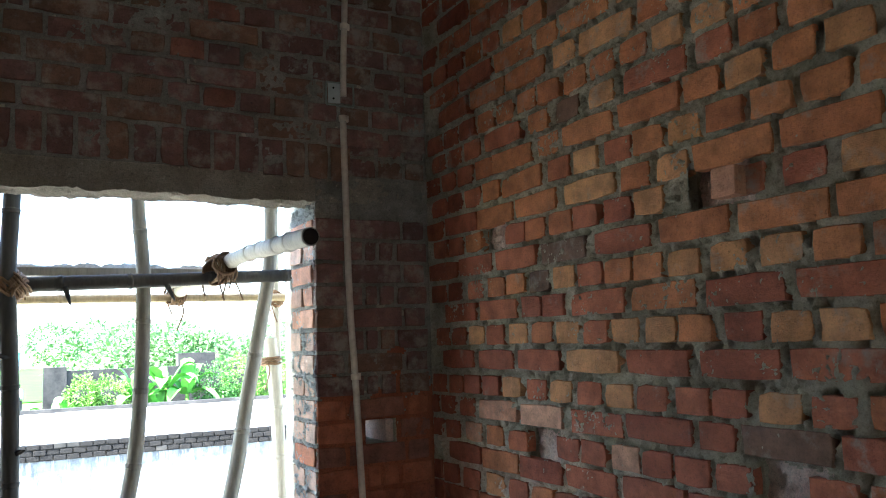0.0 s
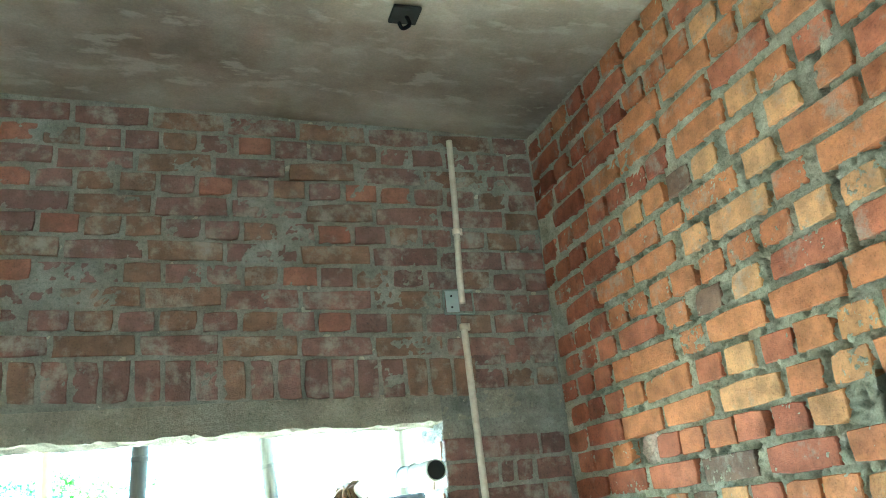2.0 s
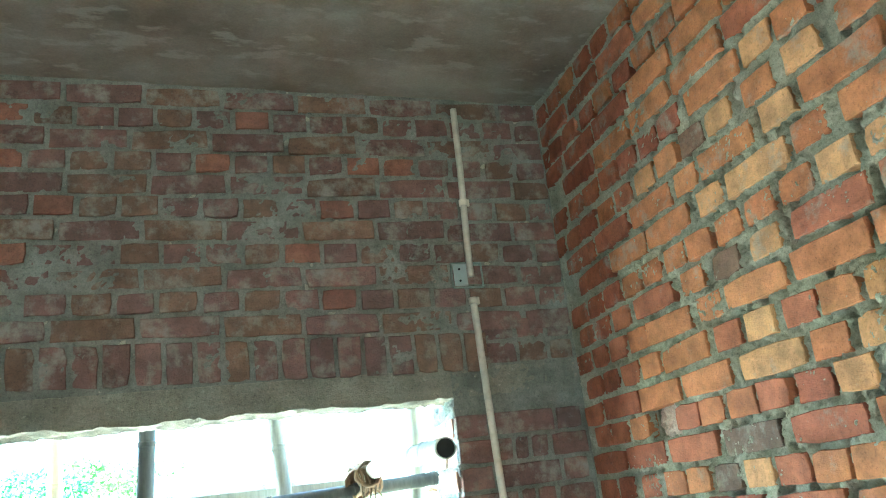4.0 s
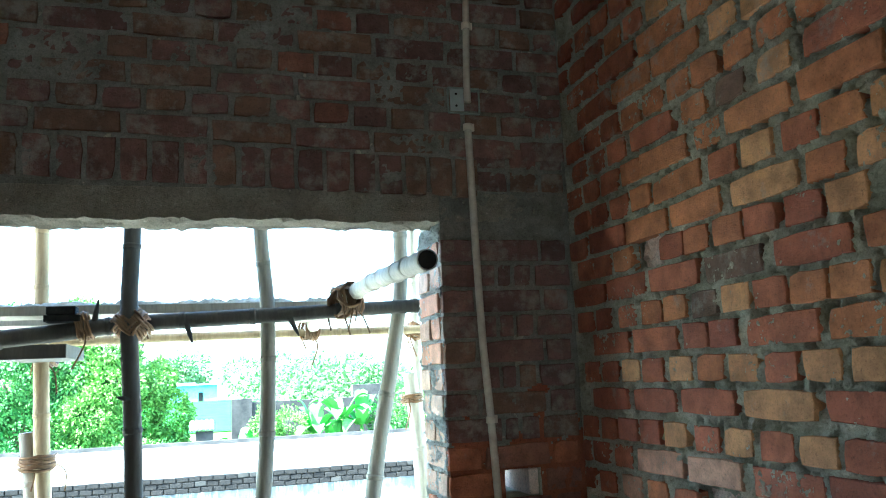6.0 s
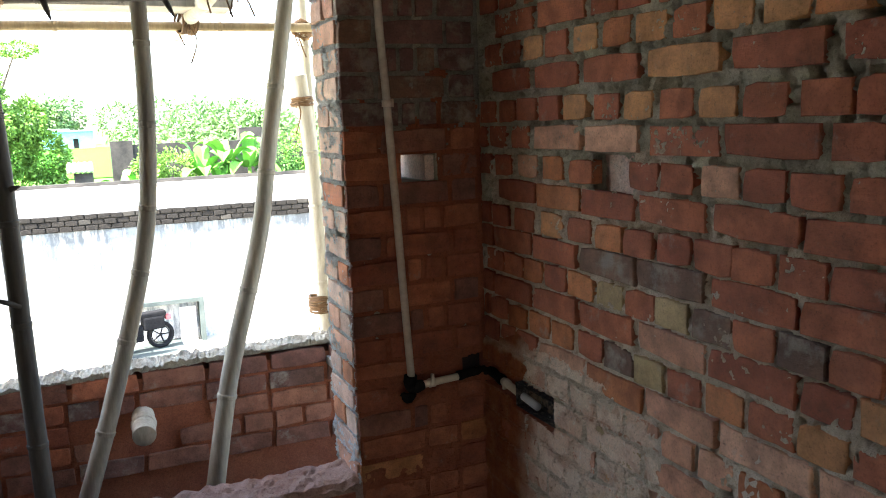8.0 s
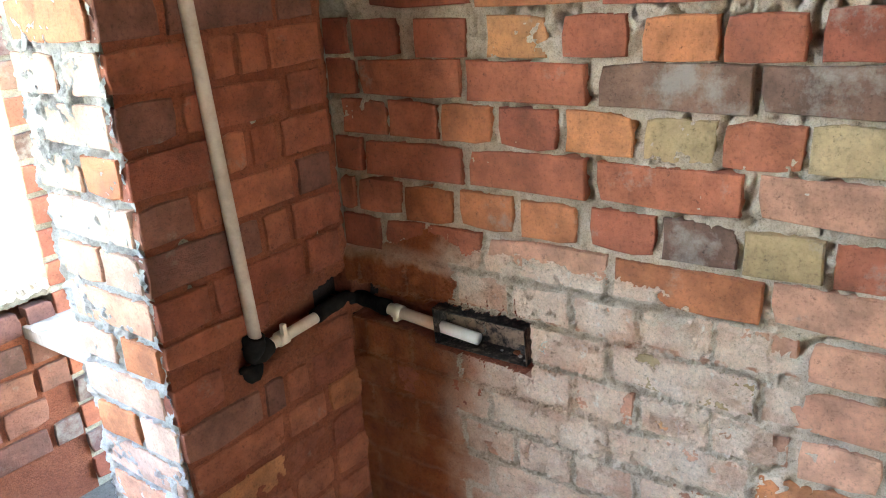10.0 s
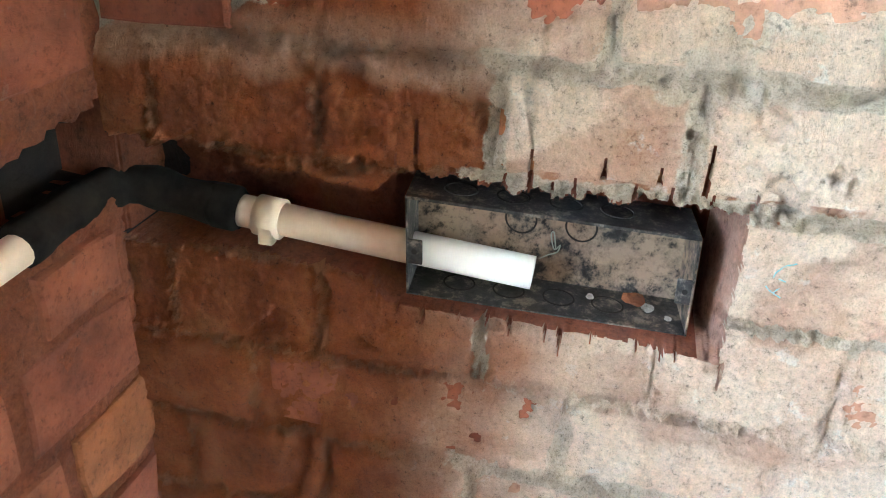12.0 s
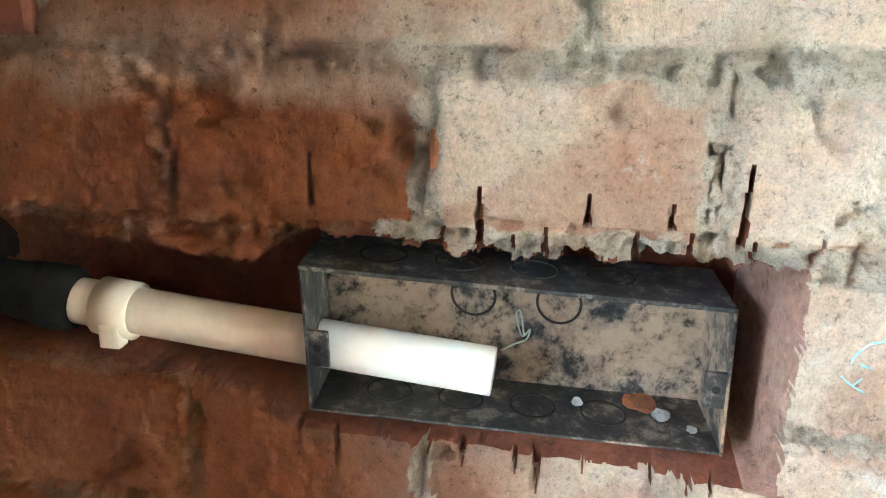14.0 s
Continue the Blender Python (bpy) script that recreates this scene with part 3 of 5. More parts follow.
add_clay(sheet("mortar_smear", *FINE, 0.0026, east_place, fine_height, PATCH, pick=fine_pick, parent=east,
         skip=lambda u, v: inside(u, v, [(SUB[0], SUB[1] - 0.004, SUB[2] + 0.004, SUB[3] - 0.004)]), label="pale mortar smeared over bricks"), east_read)


def coarse_height(u, v):
    """Roughly struck mortar: crumbs squeezed out, pits and voids between the bricks higher up."""
    wild = smooth(1.15, 1.5, v)
    rough = wild * (0.0035 * fbm(u * 62, v * 62, 71) + 0.0045 * fbm(u * 115, v * 115, 17) - 0.8 * pits(u + 3, v))
    void = 0.022 * smooth(0.30, 0.42, fbm(u * 30, v * 13, 44)) * smooth(1.2, 1.4, v)
    return rough - void + smear_base(u, v) * (1 - 0.45 * wild) + 0.0004 - 0.0002 * (1 - wild) + ((0.0045 - 0.002 * wild) * fbm(u * 34, v * 34, 5.2) + (0.005 - 0.001 * wild) * fbm(u * 75, v * 75, 1.2) - 2.4 * pits(u, v)) * (1 - 0.6 * covered(u, v))


east_rects = [(h[0] - 0.008, h[1] + 0.008, h[2] - 0.006, h[3] + 0.006) for h in HOLES]
ragged = lambda u, v: inside(u + 0.010 * fbm(u * 22, v * 22, 1), v + 0.010 * fbm(u * 22, v * 22, 8), east_rects)
NEAR = (0.0, 1.78, 0.93, 2.76)
mortar_pick = lambda u, v: 1 if v + 0.25 * fbm(u * 5, v * 5, 6) < 1.35 else 0
fine_rect = (FINE[0], FINE[1] - 0.01, FINE[2] + 0.01, FINE[3] - 0.01)
near_rect = (NEAR[0], NEAR[1] - 0.01, NEAR[2] + 0.01, NEAR[3] - 0.01)
add_clay(sheet("mortar", *NEAR, 0.0042, east_place, coarse_height, [mat_mortar, mat_smear], pick=mortar_pick,
      skip=lambda u, v: ragged(u, v) or inside(u, v, [fine_rect]), parent=east), east_read)
add_clay(sheet("mortar", 0.0, 2.1, 0.0, 3.45, 0.009, east_place, coarse_height, [mat_mortar, mat_smear], pick=mortar_pick,
      skip=lambda u, v: inside(u, v, [fine_rect, near_rect]), parent=east), east_read)
for h in HOLES:
    sheet("broken_brick", h[0] - 0.02, h[1] + 0.02, h[2] - 0.02, h[3] + 0.02, 0.004, east_place,
          lambda u, v, h=h: -0.010 - 0.034 * min(1.0, max(0.0, 1 - (u - h[0]) / (h[1] - h[0]))) + 0.010 * fbm(u * 24, v * 24, 3) + 0.007 * fbm(u * 80, v * 80, 5), [mat_hole], parent=east, label="ragged pink broken brick")

# courses: level, where the first brick begins, the bricks. Capitals are stretchers, small letters headers, the letter is the tone,
# "." a hole, and the digit after each the width of the perpend in steps of 5 mm
EAST = [
    (0.946, -0.075, "r3r3o4o4o5r3b3g3r3o3r3y2r"),
    (1.030, -0.042, "r3R4R5R5P3R3r"),
    (1.108, 0.030, "r2r3o3r4o4g2r2g3b3r2b1r"),
    (1.189, -0.038, "r3R4R5B3B4R3R"),
    (1.262, -0.054, "r4r8r9y6r5o2r4r3r0r2r2r"),
    (1.345, 0.127, "R1O1R3R4R2R"),
    (1.425, -0.031, "r4r8p8o5r5.4r1r4p3r2r2r3.4r"),
    (1.512, -0.061, "r4r6r7P6P6R4R5r3B"),
    (1.592, 0.01, "r4r1r4r3y6r3y5r3y3r6r1r5y4r"),
    (1.685, 0.101, "R6R4R7Y6R6R5R"),
    (1.768, -0.087, "r4r2r4y4r5y5o3y4r3y5y2o6r3y3y"),
    (1.852, 0.122, "R8R5r1r7R6O6R5R"),
    (1.932, 0.028, "r4r6r6o3r4b3y2r2o1r4y5y7y5r"),
    (2.016, -0.003, "R3R7R5B7R6R5R"),
    (2.101, -0.084, "r4r3r3o6.4r1r4r2r5r3y9.9r9r6y"),
    (2.178, -0.098, "R4R2R2R8Y4r5y4R"),
    (2.264, -0.081, "r4r3r4r3o3R7r4y5r2o3y"),
    (2.354, 0.0, "r4r3r4o2R7o4R5R3o"),
    (2.44, -0.082, "r4r3r6r6R7o9b9y9R6r"),
    (2.522, 0.025, "r4r3r4r3o3o3o4o2r4o4y"),
    (2.615, 0.118, "R4R1R9y3Y4o8O"),
    (2.702, 0.047, "R4R2R5o2O8y5R4o"),
    (2.79, -0.046, "r4r3r4r3r4y4o3b3y9o9y9r"),
    (2.884, 0.009, "r4r3r4r3r4r2r7O3y2r"),
    (2.977, 0.137, "R4R3R4R3R"),
    (3.064, -0.079, "R4R3R4R4O2o"),
    (3.145, -0.057, "r4r3r4r3r4r4r3r2o"),
    (3.235, 0.02, "R4R4R4O4R4R"),
    (3.32, -0.02, "r4r4o4r4r4r4o4r4r4r"),
]
EAST_STUB = (1.515, 1.590, 2.098, 0.040)
EAST_DOWN = ["rRPOPPPP", "Ropprpppoprp", "rRPGPPRP", "rrpppypppprp", "rRPPOPPP", "rrppoppprppp", "rRRPPPPP", "rrpprpppprp", "rRPPRPPP", "rrppprppp", "rRPPPRP"]


def lay_east(wall, heap, level, start, bricks):
    u = start
    wide = bricks[2].isupper()
    letters = bricks[0::2] + "".join(rnd.choice("RROOYR" if wide else "rorooyroy") for _ in range(14))
    gaps = bricks[1::2] + "4" * 15
    for ch, gap in zip(letters, gaps):
        w = 0.232 if ch.isupper() else 0.112
        if ch != ".":
            place_east(wall, heap, "E", u, w + (0.006 if level < 1.3 else 0.0) + rnd.uniform(-0.003, 0.003), level + rnd.uniform(-0.0025, 0.0025), ch.lower(), True)
        u += w + 0.005 * int(gap)
        if u > 2.1:
            break


def lay_course(wall, heap, facing, start, level, pattern, place, single):
    u = start
    wide = pattern[1].isupper()
    for ch in pattern + "".join(rnd.choice("RRORYP" if wide else "rorooyrpy") for _ in range(9)):
        wide = ch.isupper()
        w = (0.2435 if wide else 0.1165) + rnd.uniform(-0.004, 0.004)
        if ch != ".":
            place(wall, heap, facing, u, w, level + rnd.uniform(-0.003, 0.003), ch.lower(), single)
        u += w + 0.0125


def place_east(wall, heap, facing, u, w, level, colour, single):
    if u < 0:
        w, u = w + u - 0.004, 0.004
    if u > 2.02 or w < 0.03:
        return
    mid = u + w / 2
    height = 0.069 if level > 1.3 else 0.072
    if level > 1.9 and colour == "r" and u > 0.3 and rnd.random() < 0.55:
        colour = "o"
    if 0.57 < level < 0.66 and 0.15 < mid and u < CHASE[1] + 0.012:
        height, level = 0.046, level - 0.0125
    if 0.66 < level < 0.745 and u < CHASE[1] + 0.012:
        if u + w < CHASE[1] + 0.05:
            return
        w = u + w - CHASE[1] - 0.014
        mid = CHASE[1] + 0.014 + w / 2
    lay(wall, heap, facing, -mid, level, w, colour, height=height, proud=0.001 if level < 0.85 else 0.0046, single=single and 0.40 < level < 2.42 and u < 1.5)


east_heap = []
for level, start, bricks in EAST:
    lay_east(east, east_heap, level, start, bricks)
for k, pattern in enumerate(EAST_DOWN):
    lay_course(east, east_heap, "E", -0.015 if pattern[1].isupper() else 0.035, 0.95 - COURSE * (k + 1), pattern, place_east, True)
lay(east, east_heap, "E", -(EAST_STUB[0] + EAST_STUB[1]) / 2, EAST_STUB[2], EAST_STUB[1] - EAST_STUB[0], "p", proud=EAST_STUB[3], kind="h")
settle_heap(east_heap, east, "upper and lower brick courses")

# ---- north wall with the window opening ----
# West edge of the opening, out of view, set to narrow the window light.
WIN_W = -2.1
north = boxes("wall_north", [], mat_mortar)
tagged(north, "shaded brick wall over a wide window opening", "wall", kind="structure")
VENT = (-0.290, -0.163, 1.376, 1.464)


def north_core():
    bm = bmesh.new()
    add_box(bm, (WEST, 0.011, LINTEL_LOW + 0.1), (0.0, THICK, 3.6))
    add_box(bm, (WEST, 0.011, 0), (WIN_W, THICK, LINTEL_LOW + 0.1))
    add_box(bm, (WIN_W, 0.011, 0), (JAMB, 0.19, SILL - 0.02))
    add_box(bm, (JAMB + 0.011, 0.011, 0.78), (0.0, THICK - 0.011, VENT[2]))
    add_box(bm, (JAMB + 0.011, 0.07, 0.56), (0.0, THICK - 0.011, 0.78))
    add_box(bm, (JAMB + 0.011, 0.011, 0.0), (0.0, THICK - 0.011, 0.56))
    add_box(bm, (JAMB + 0.011, 0.011, VENT[3]), (0.0, THICK - 0.011, LINTEL_LOW + 0.1))
    add_box(bm, (JAMB + 0.011, 0.011, VENT[2]), (VENT[0], THICK - 0.011, VENT[3]))
    add_box(bm, (VENT[1], 0.011, VENT[2]), (0.0, THICK - 0.011, VENT[3]))
    bm.to_mesh(north.data)
    bm.free()


north_core()
north_place = lambda u, v, h: (u, -h, v)


def north_chase(u, v):
    rag = 0.006 * fbm(u * 40, v * 10, 3.1)
    level = 0.690 + 0.055 * max(0, (u + 0.26) / 0.26)
    if -0.29 < u and abs(v - level + 0.004) < 0.034 + rag:
        return 0.05
    if math.hypot(u + 0.287, 0.8 * (v - 0.680)) < 0.036 + rag:
        return 0.05
    return 0


def north_height(u, v):
    d = north_chase(u, v)
    if v < 0.66 and d == 0:
        return -0.0012 + 0.004 * fbm(u * 7, v * 9, 5.3) + 0.0025 * fbm(u * 38, v * 38, 7.2) - 0.6 * pits(u, v)
    if v < LINTEL_LOW and d == 0:
        return -0.0025 + 0.004 * fbm(u * 7, v * 9, 5.3) + 0.004 * fbm(u * 38, v * 38, 7.2) + 0.002 * fbm(u * 90, v * 90, 1.2) - pits(u, v)
    return -0.0015 + 0.008 * fbm(u * 5, v * 9, 5.3) + 0.005 * fbm(u * 38, v * 38, 7.2) - pits(u, v) if d == 0 else -d


sheet("mortar", JAMB + 0.004, 0.0, 0.0, 1.0, 0.005, north_place, north_height, [mat_dust, mat_near_black, mat_cut],
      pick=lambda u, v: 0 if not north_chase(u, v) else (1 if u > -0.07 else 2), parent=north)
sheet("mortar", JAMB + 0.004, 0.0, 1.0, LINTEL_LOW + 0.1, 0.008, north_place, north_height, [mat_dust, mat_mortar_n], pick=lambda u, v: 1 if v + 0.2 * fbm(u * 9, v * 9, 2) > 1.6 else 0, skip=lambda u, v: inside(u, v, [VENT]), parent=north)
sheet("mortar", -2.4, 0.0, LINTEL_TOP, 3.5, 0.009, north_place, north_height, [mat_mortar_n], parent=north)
sheet("mortar", 0.004, THICK, SILL - 0.1, LINTEL_LOW, 0.004, lambda u, v, h: (JAMB - h, u, v), lambda u, v: 0.0 + 0.010 * fbm(u * 11, v * 15, 15.3) + 0.008 * fbm(u * 45, v * 45, 17.2) + 0.004 * fbm(u * 110, v * 110, 2) - 1.5 * pits(u, v),
      [mat_crust], parent=north, label="light mortar in the jamb")


def build_lintel():
    n, k = 150, 16
    verts, faces = [], []
    prof = [(0.006, LINTEL_TOP), (0.0, LINTEL_LOW + 0.03), (0.002, LINTEL_LOW)] + [(0.17 * i / 10, LINTEL_LOW) for i in range(1, 11)] + [(0.175, LINTEL_LOW + 0.02), (0.18, LINTEL_TOP), (0.26, LINTEL_TOP)]
    k = len(prof)
    for i in range(n + 1):
        x = WIN_W - 0.1 + (JAMB + 0.03 - WIN_W + 0.1) * i / n
        for y, z in prof:
            r = 0.012 * fbm(x * 9, y * 30, z * 9) + 0.005 * fbm(x * 45, y * 60, 3)
            verts.append((x, y + (0.25 * r if y < 0.01 else 0), z + (r if z <= LINTEL_LOW + 0.001 else 0)))
    for i in range(n):
        for j in range(k - 1):
            a = i * k + j
            faces.append((a, a + 1, a + k + 1, a + k))
    ob = new("lintel", mesh_from("lintel", verts, faces, mat_lintel))
    tagged(ob, "rough concrete lintel with a ragged lower edge", "lintel", kind="structure")


build_lintel()
tagged(boxes("lintel_bearing", [((JAMB + 0.03, 0.0035, LINTEL_LOW), (-0.001, 0.2, LINTEL_TOP))], mat_lintel, bevel=0.004), "concrete lintel end built into the pier", "lintel", kind="structure")


def sill_height(x, y):
    return SILL + 0.009 * fbm(x * 6, y * 6, 1) + 0.012 * fbm(x * 25, y * 25, 4) + (0.015 if y > 0.02 else 0)


def build_sill():
    n, k = 150, 16
    verts, faces = [], []
    for i in range(n + 1):
        x = WIN_W + (JAMB + 0.01 - WIN_W) * i / n
        verts.append((x, 0.004, SILL - 0.08))
        for j in range(k + 1):
            y = 0.002 + 0.19 * j / k + 0.006 * fbm(x * 20, j, 3) * (j in (0, k))
            verts.append((x, y, sill_height(x, y)))
        verts.append((x, 0.192, SILL - 0.3))
    q = k + 3
    for i in range(n):
        for j in range(q - 1):
            a = i * q + j
            faces.append((a, a + 1, a + q + 1, a + q))
    tagged(new("window_sill", mesh_from("window_sill", verts, faces, mat_sill)), "crumbled mortar bed on the low window sill", "sill", kind="structure")


build_sill()


def place_north(wall, heap, facing, u, w, level, colour, single):
    if u < -2.5 or u > -0.035:
        return
    w = min(w, -u - 0.004)
    lay(wall, heap, facing, u + w / 2, level - 0.032 * (u + w / 2 + 1.0), w, colour, single=single, proud=0.004, height=0.069)


north_heap = []
NORTH_OVER = ["RRBRPRBRR", "prprrbrprbrorprbrr", "BRPPRRBRR", "rprorrprrborprrbrr", "RPRBRPRRR", "rorropbrrprorbrrpr", "RRBRRBRRB", "orrorbprorbroyrrbr", "BRRBRBRBR", "rorobrrbrorrbrrrrr", "BRRBRBRBR"]
# Muted brick tones carry this wall's shade, together with the darker mortar.
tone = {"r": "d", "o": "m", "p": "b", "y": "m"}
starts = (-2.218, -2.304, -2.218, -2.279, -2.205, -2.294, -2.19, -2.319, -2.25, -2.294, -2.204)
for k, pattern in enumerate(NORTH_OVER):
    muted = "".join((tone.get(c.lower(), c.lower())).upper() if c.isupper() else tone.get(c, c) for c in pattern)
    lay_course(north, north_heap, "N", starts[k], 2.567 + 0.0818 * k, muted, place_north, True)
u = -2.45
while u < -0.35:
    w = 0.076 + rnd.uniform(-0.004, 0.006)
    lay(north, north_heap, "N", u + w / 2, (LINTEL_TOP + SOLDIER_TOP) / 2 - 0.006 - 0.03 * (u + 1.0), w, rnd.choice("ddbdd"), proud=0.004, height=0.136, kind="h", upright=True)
    u += w + 0.011
for k in (1, 2):
    x = -0.34
    for w in (0.115, 0.105, 0.085):
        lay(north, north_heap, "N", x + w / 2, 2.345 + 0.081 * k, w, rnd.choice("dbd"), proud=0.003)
        x += w + 0.011
k, z = 0, 0.580
while z < 2.24:
    wide = ((0.112, "r"), (0.226, "r"), (0.090, "r")) if k % 2 else ((0.188, "r"), (0.046, "r"), (0.060, "r"), (0.130, "r"))
    x = JAMB - 0.002
    for w, c in wide:
        mid = x + w / 2
        if not inside(mid, z, [(VENT[0] - 0.03, VENT[1] + 0.04, VENT[2] - 0.03, VENT[3] + 0.03)]) and not any(north_chase(mid + s * w / 2.3, z + q) for s in (-1, -0.5, 0, 0.5, 1) for q in (-0.012, 0, 0.012)):
            tight = any(north_chase(mid + s * w / 2.3, z + q) for s in (-1, -0.5, 0, 0.5, 1) for q in (-0.038, 0.038))
            if tight:
                lay(north, north_heap, "N", mid, z + (0.014 if z > 0.7 else -0.014), w, c, proud=0.004, height=0.050, kind="s" if w > 0.17 else "h")
                x += w + 0.008
                continue
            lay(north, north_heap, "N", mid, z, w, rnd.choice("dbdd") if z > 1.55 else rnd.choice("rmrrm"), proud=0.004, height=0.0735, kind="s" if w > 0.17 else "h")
        x += w + 0.013
    # Reveal bricks are lightened, as the jamb faces the window light.
    reveal = ((0.02, 0.25),) if k % 2 else ((0.012, 0.112), (0.14, 0.135))
    for y, w in reveal:
        lay(north, north_heap, "J", y + w / 2 + rnd.uniform(-0.01, 0.012), z, w, rnd.choice("wwpwwo"), proud=0.006)
    z += 0.0845
    k += 1
k, z = 1, 0.580 - 0.0837
while z > 0.1:
    for w, x in ((0.225, JAMB), (0.112, JAMB + 0.236), (0.105, JAMB + 0.36)):
        lay(north, north_heap, "N", x + w / 2 + (0.01 if k % 2 else 0), z, w, rnd.choice("rro"), proud=0.0022)
    if z > SILL:
        lay(north, north_heap, "J", 0.145, z, 0.25, rnd.choice("wpw"), proud=0.006)
    z -= 0.0837
    k += 1
for k in range(4):
    x = -2.5 + 0.07 * (k % 2)
    while x < JAMB - 0.1:
        w = min(0.24, JAMB - 0.012 - x)
        lay(north, north_heap, "N", x + w / 2, SILL - 0.055 - 0.083 * k, w, rnd.choice("rdb"), proud=0.004, single=False)
        x += w + 0.012
# Vent linings share the lightened brick, so they look lit.
boxes("broken_brick", [((VENT[0] + 0.002, 0.17, VENT[2]), (VENT[0] + 0.035, 0.275, VENT[3] - 0.012)), ((VENT[1] - 0.035, 0.02, VENT[2]), (VENT[1], 0.275, VENT[3] - 0.004))], mat_hole, north, bevel=0.006)
# Added thin boxes hide the pale core; shade is in their dark colour.
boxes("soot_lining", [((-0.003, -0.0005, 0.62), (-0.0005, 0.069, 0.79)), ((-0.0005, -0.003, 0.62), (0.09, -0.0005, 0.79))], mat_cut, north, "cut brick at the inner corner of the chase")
settle_heap(north_heap, north, "brick courses under the sill")

# ---- conduit, junction box and switch box ----
conduit = thing("conduit", "dusty cream plastic conduit clipped up the brick wall", "conduit", (-0.29, -0.012, 0.70))
run = glide([(-0.288, -0.014, 0.722), (-0.309, -0.014, 1.15), (-0.331, -0.014, 1.63), (-0.348, -0.014, 1.95), (-0.361, -0.014, 2.61)], 40)
tube_part("pipe", run, [0.0128] * 40, mat_pipe, conduit)
run = glide([(-0.357, -0.014, 2.70), (-0.356, -0.014, 2.81), (-0.345, -0.014, 3.1), (-0.340, -0.014, 3.36)], 24)
tube_part("pipe", run, [0.0122] * 24, mat_pipe, conduit)


def coupler(parent, at, ahead, tail):
    a = Vector(ahead).normalized()
    c = Vector(at)
    ring = tube_part("coupling", [c - a * 0.011, c - a * 0.0105, c + a * 0.0105, c + a * 0.011], [0.0135, 0.0162, 0.0162, 0.0135], mat_pipe_cream, parent, "moulded pipe saddle", sides=18)
    if tail:
        bm = bmesh.new()
        v = add_box(bm, (-0.005, -0.006, -0.004), (0.005, 0.006, 0.022), 0.002)
        bmesh.ops.transform(bm, matrix=Matrix.Translation(tail), verts=bm.verts)
        part("lug", bm, mat_pipe_cream, parent)
    return ring


for z, x in ((1.628, -0.331), (2.612, -0.361), (2.98, -0.350)):
    coupler(conduit, (x, -0.014, z), (0, 0, 1), (x + 0.019, -0.008, z - 0.008))

jbox = thing("junction_box", "small grey-green tin junction box let into brick", "junction box", (-0.37, 0.0, 2.705))
boxes("backplate", [((-0.424, 0.004, 2.662), (-0.314, 0.010, 2.752))], mat_tin, jbox)
boxes("rim", [((-0.426, -0.016, 2.660), (-0.314, 0.02, 2.664)), ((-0.426, -0.016, 2.749), (-0.314, 0.02, 2.753)), ((-0.427, -0.016, 2.664), (-0.424, 0.02, 2.749)), ((-0.316, -0.016, 2.664), (-0.313, 0.02, 2.749))], mat_tin, jbox)
boxes("cover", [((-0.421, -0.019, 2.667), (-0.372, -0.016, 2.746))], mat_grey_paint, jbox, "pale half cover plate", 0.001)
for z in (2.685, 2.727):
    tube_part("screw", [(-0.40, -0.0215, z), (-0.40, -0.018, z)], [0.004, 0.004], mat_dark_steel, jbox, sides=10)

bend = thing("elbow", "black scorched pipe elbow at the conduit's foot", "pipe elbow", (-0.285, 0.01, 0.69))
tube_part("body", glide([(-0.288, -0.012, 0.735), (-0.290, -0.004, 0.705), (-0.283, 0.008, 0.684), (-0.262, 0.012, 0.682), (-0.235, 0.012, 0.686)], 22), [0.020 + 0.003 * math.sin(i * 0.5) for i in range(22)], mat_black, bend, wobble=0.12, seed=3)
tube_part("scorched_lump", glide([(-0.318, 0.012, 0.665), (-0.295, 0.002, 0.650), (-0.265, 0.014, 0.662)], 10), [0.006, 0.011, 0.015, 0.017, 0.017, 0.016, 0.015, 0.013, 0.009, 0.004], mat_black, bend, wobble=0.25, seed=4)
link = thing("link_pipe", "short cream plastic pipe lying in the wall chase", "pipe", (-0.17, 0.012, 0.69))
tube_part("pipe", glide([(-0.243, 0.010, 0.686), (-0.17, 0.010, 0.690), (-0.098, 0.010, 0.694)], 12), [0.0125] * 12, mat_pipe_cream, link)
coupler(link, (-0.205, 0.010, 0.688), (1, 0, 0.03), (-0.206, 0.0, 0.700))
corner_bend = thing("corner_bend", "black bent pipe turning the wall's inner corner", "pipe bend", (0, 0.01, 0.70))
run = glide([(-0.108, 0.012, 0.694), (-0.06, 0.013, 0.698), (-0.012, 0.014, 0.699), (0.012, -0.006, 0.699), (0.016, -0.045, 0.692), (0.017, -0.092, 0.686)], 34)
tube_part("bend", run, [0.0165 + 0.0012 * math.sin(i * 0.9) for i in range(34)], mat_black, corner_bend, wobble=0.05, seed=8)
tube_part("sleeve_end", [run[-5], run[-4], run[-2], run[-1]], [0.0165, 0.0188, 0.0186, 0.0150], mat_black, corner_bend, wobble=0.06, seed=9)
feed = thing("feed_pipe", "white plastic pipe entering the black switch box", "pipe", (0.027, -0.2, 0.67))
# One pipe drawn in two colours: cream outside the box, white inside.
tube_part("sleeve", glide([(0.017, -0.085, 0.687), (0.016, -0.159, 0.6815), (0.015, -0.2305, 0.6765)], 10), [0.0130] * 10, mat_pipe_cream, feed, "cream pipe length", sides=24)
a0, a1 = Vector((0.015, -0.2305, 0.6765)), Vector((0.015, -0.3245, 0.6695))
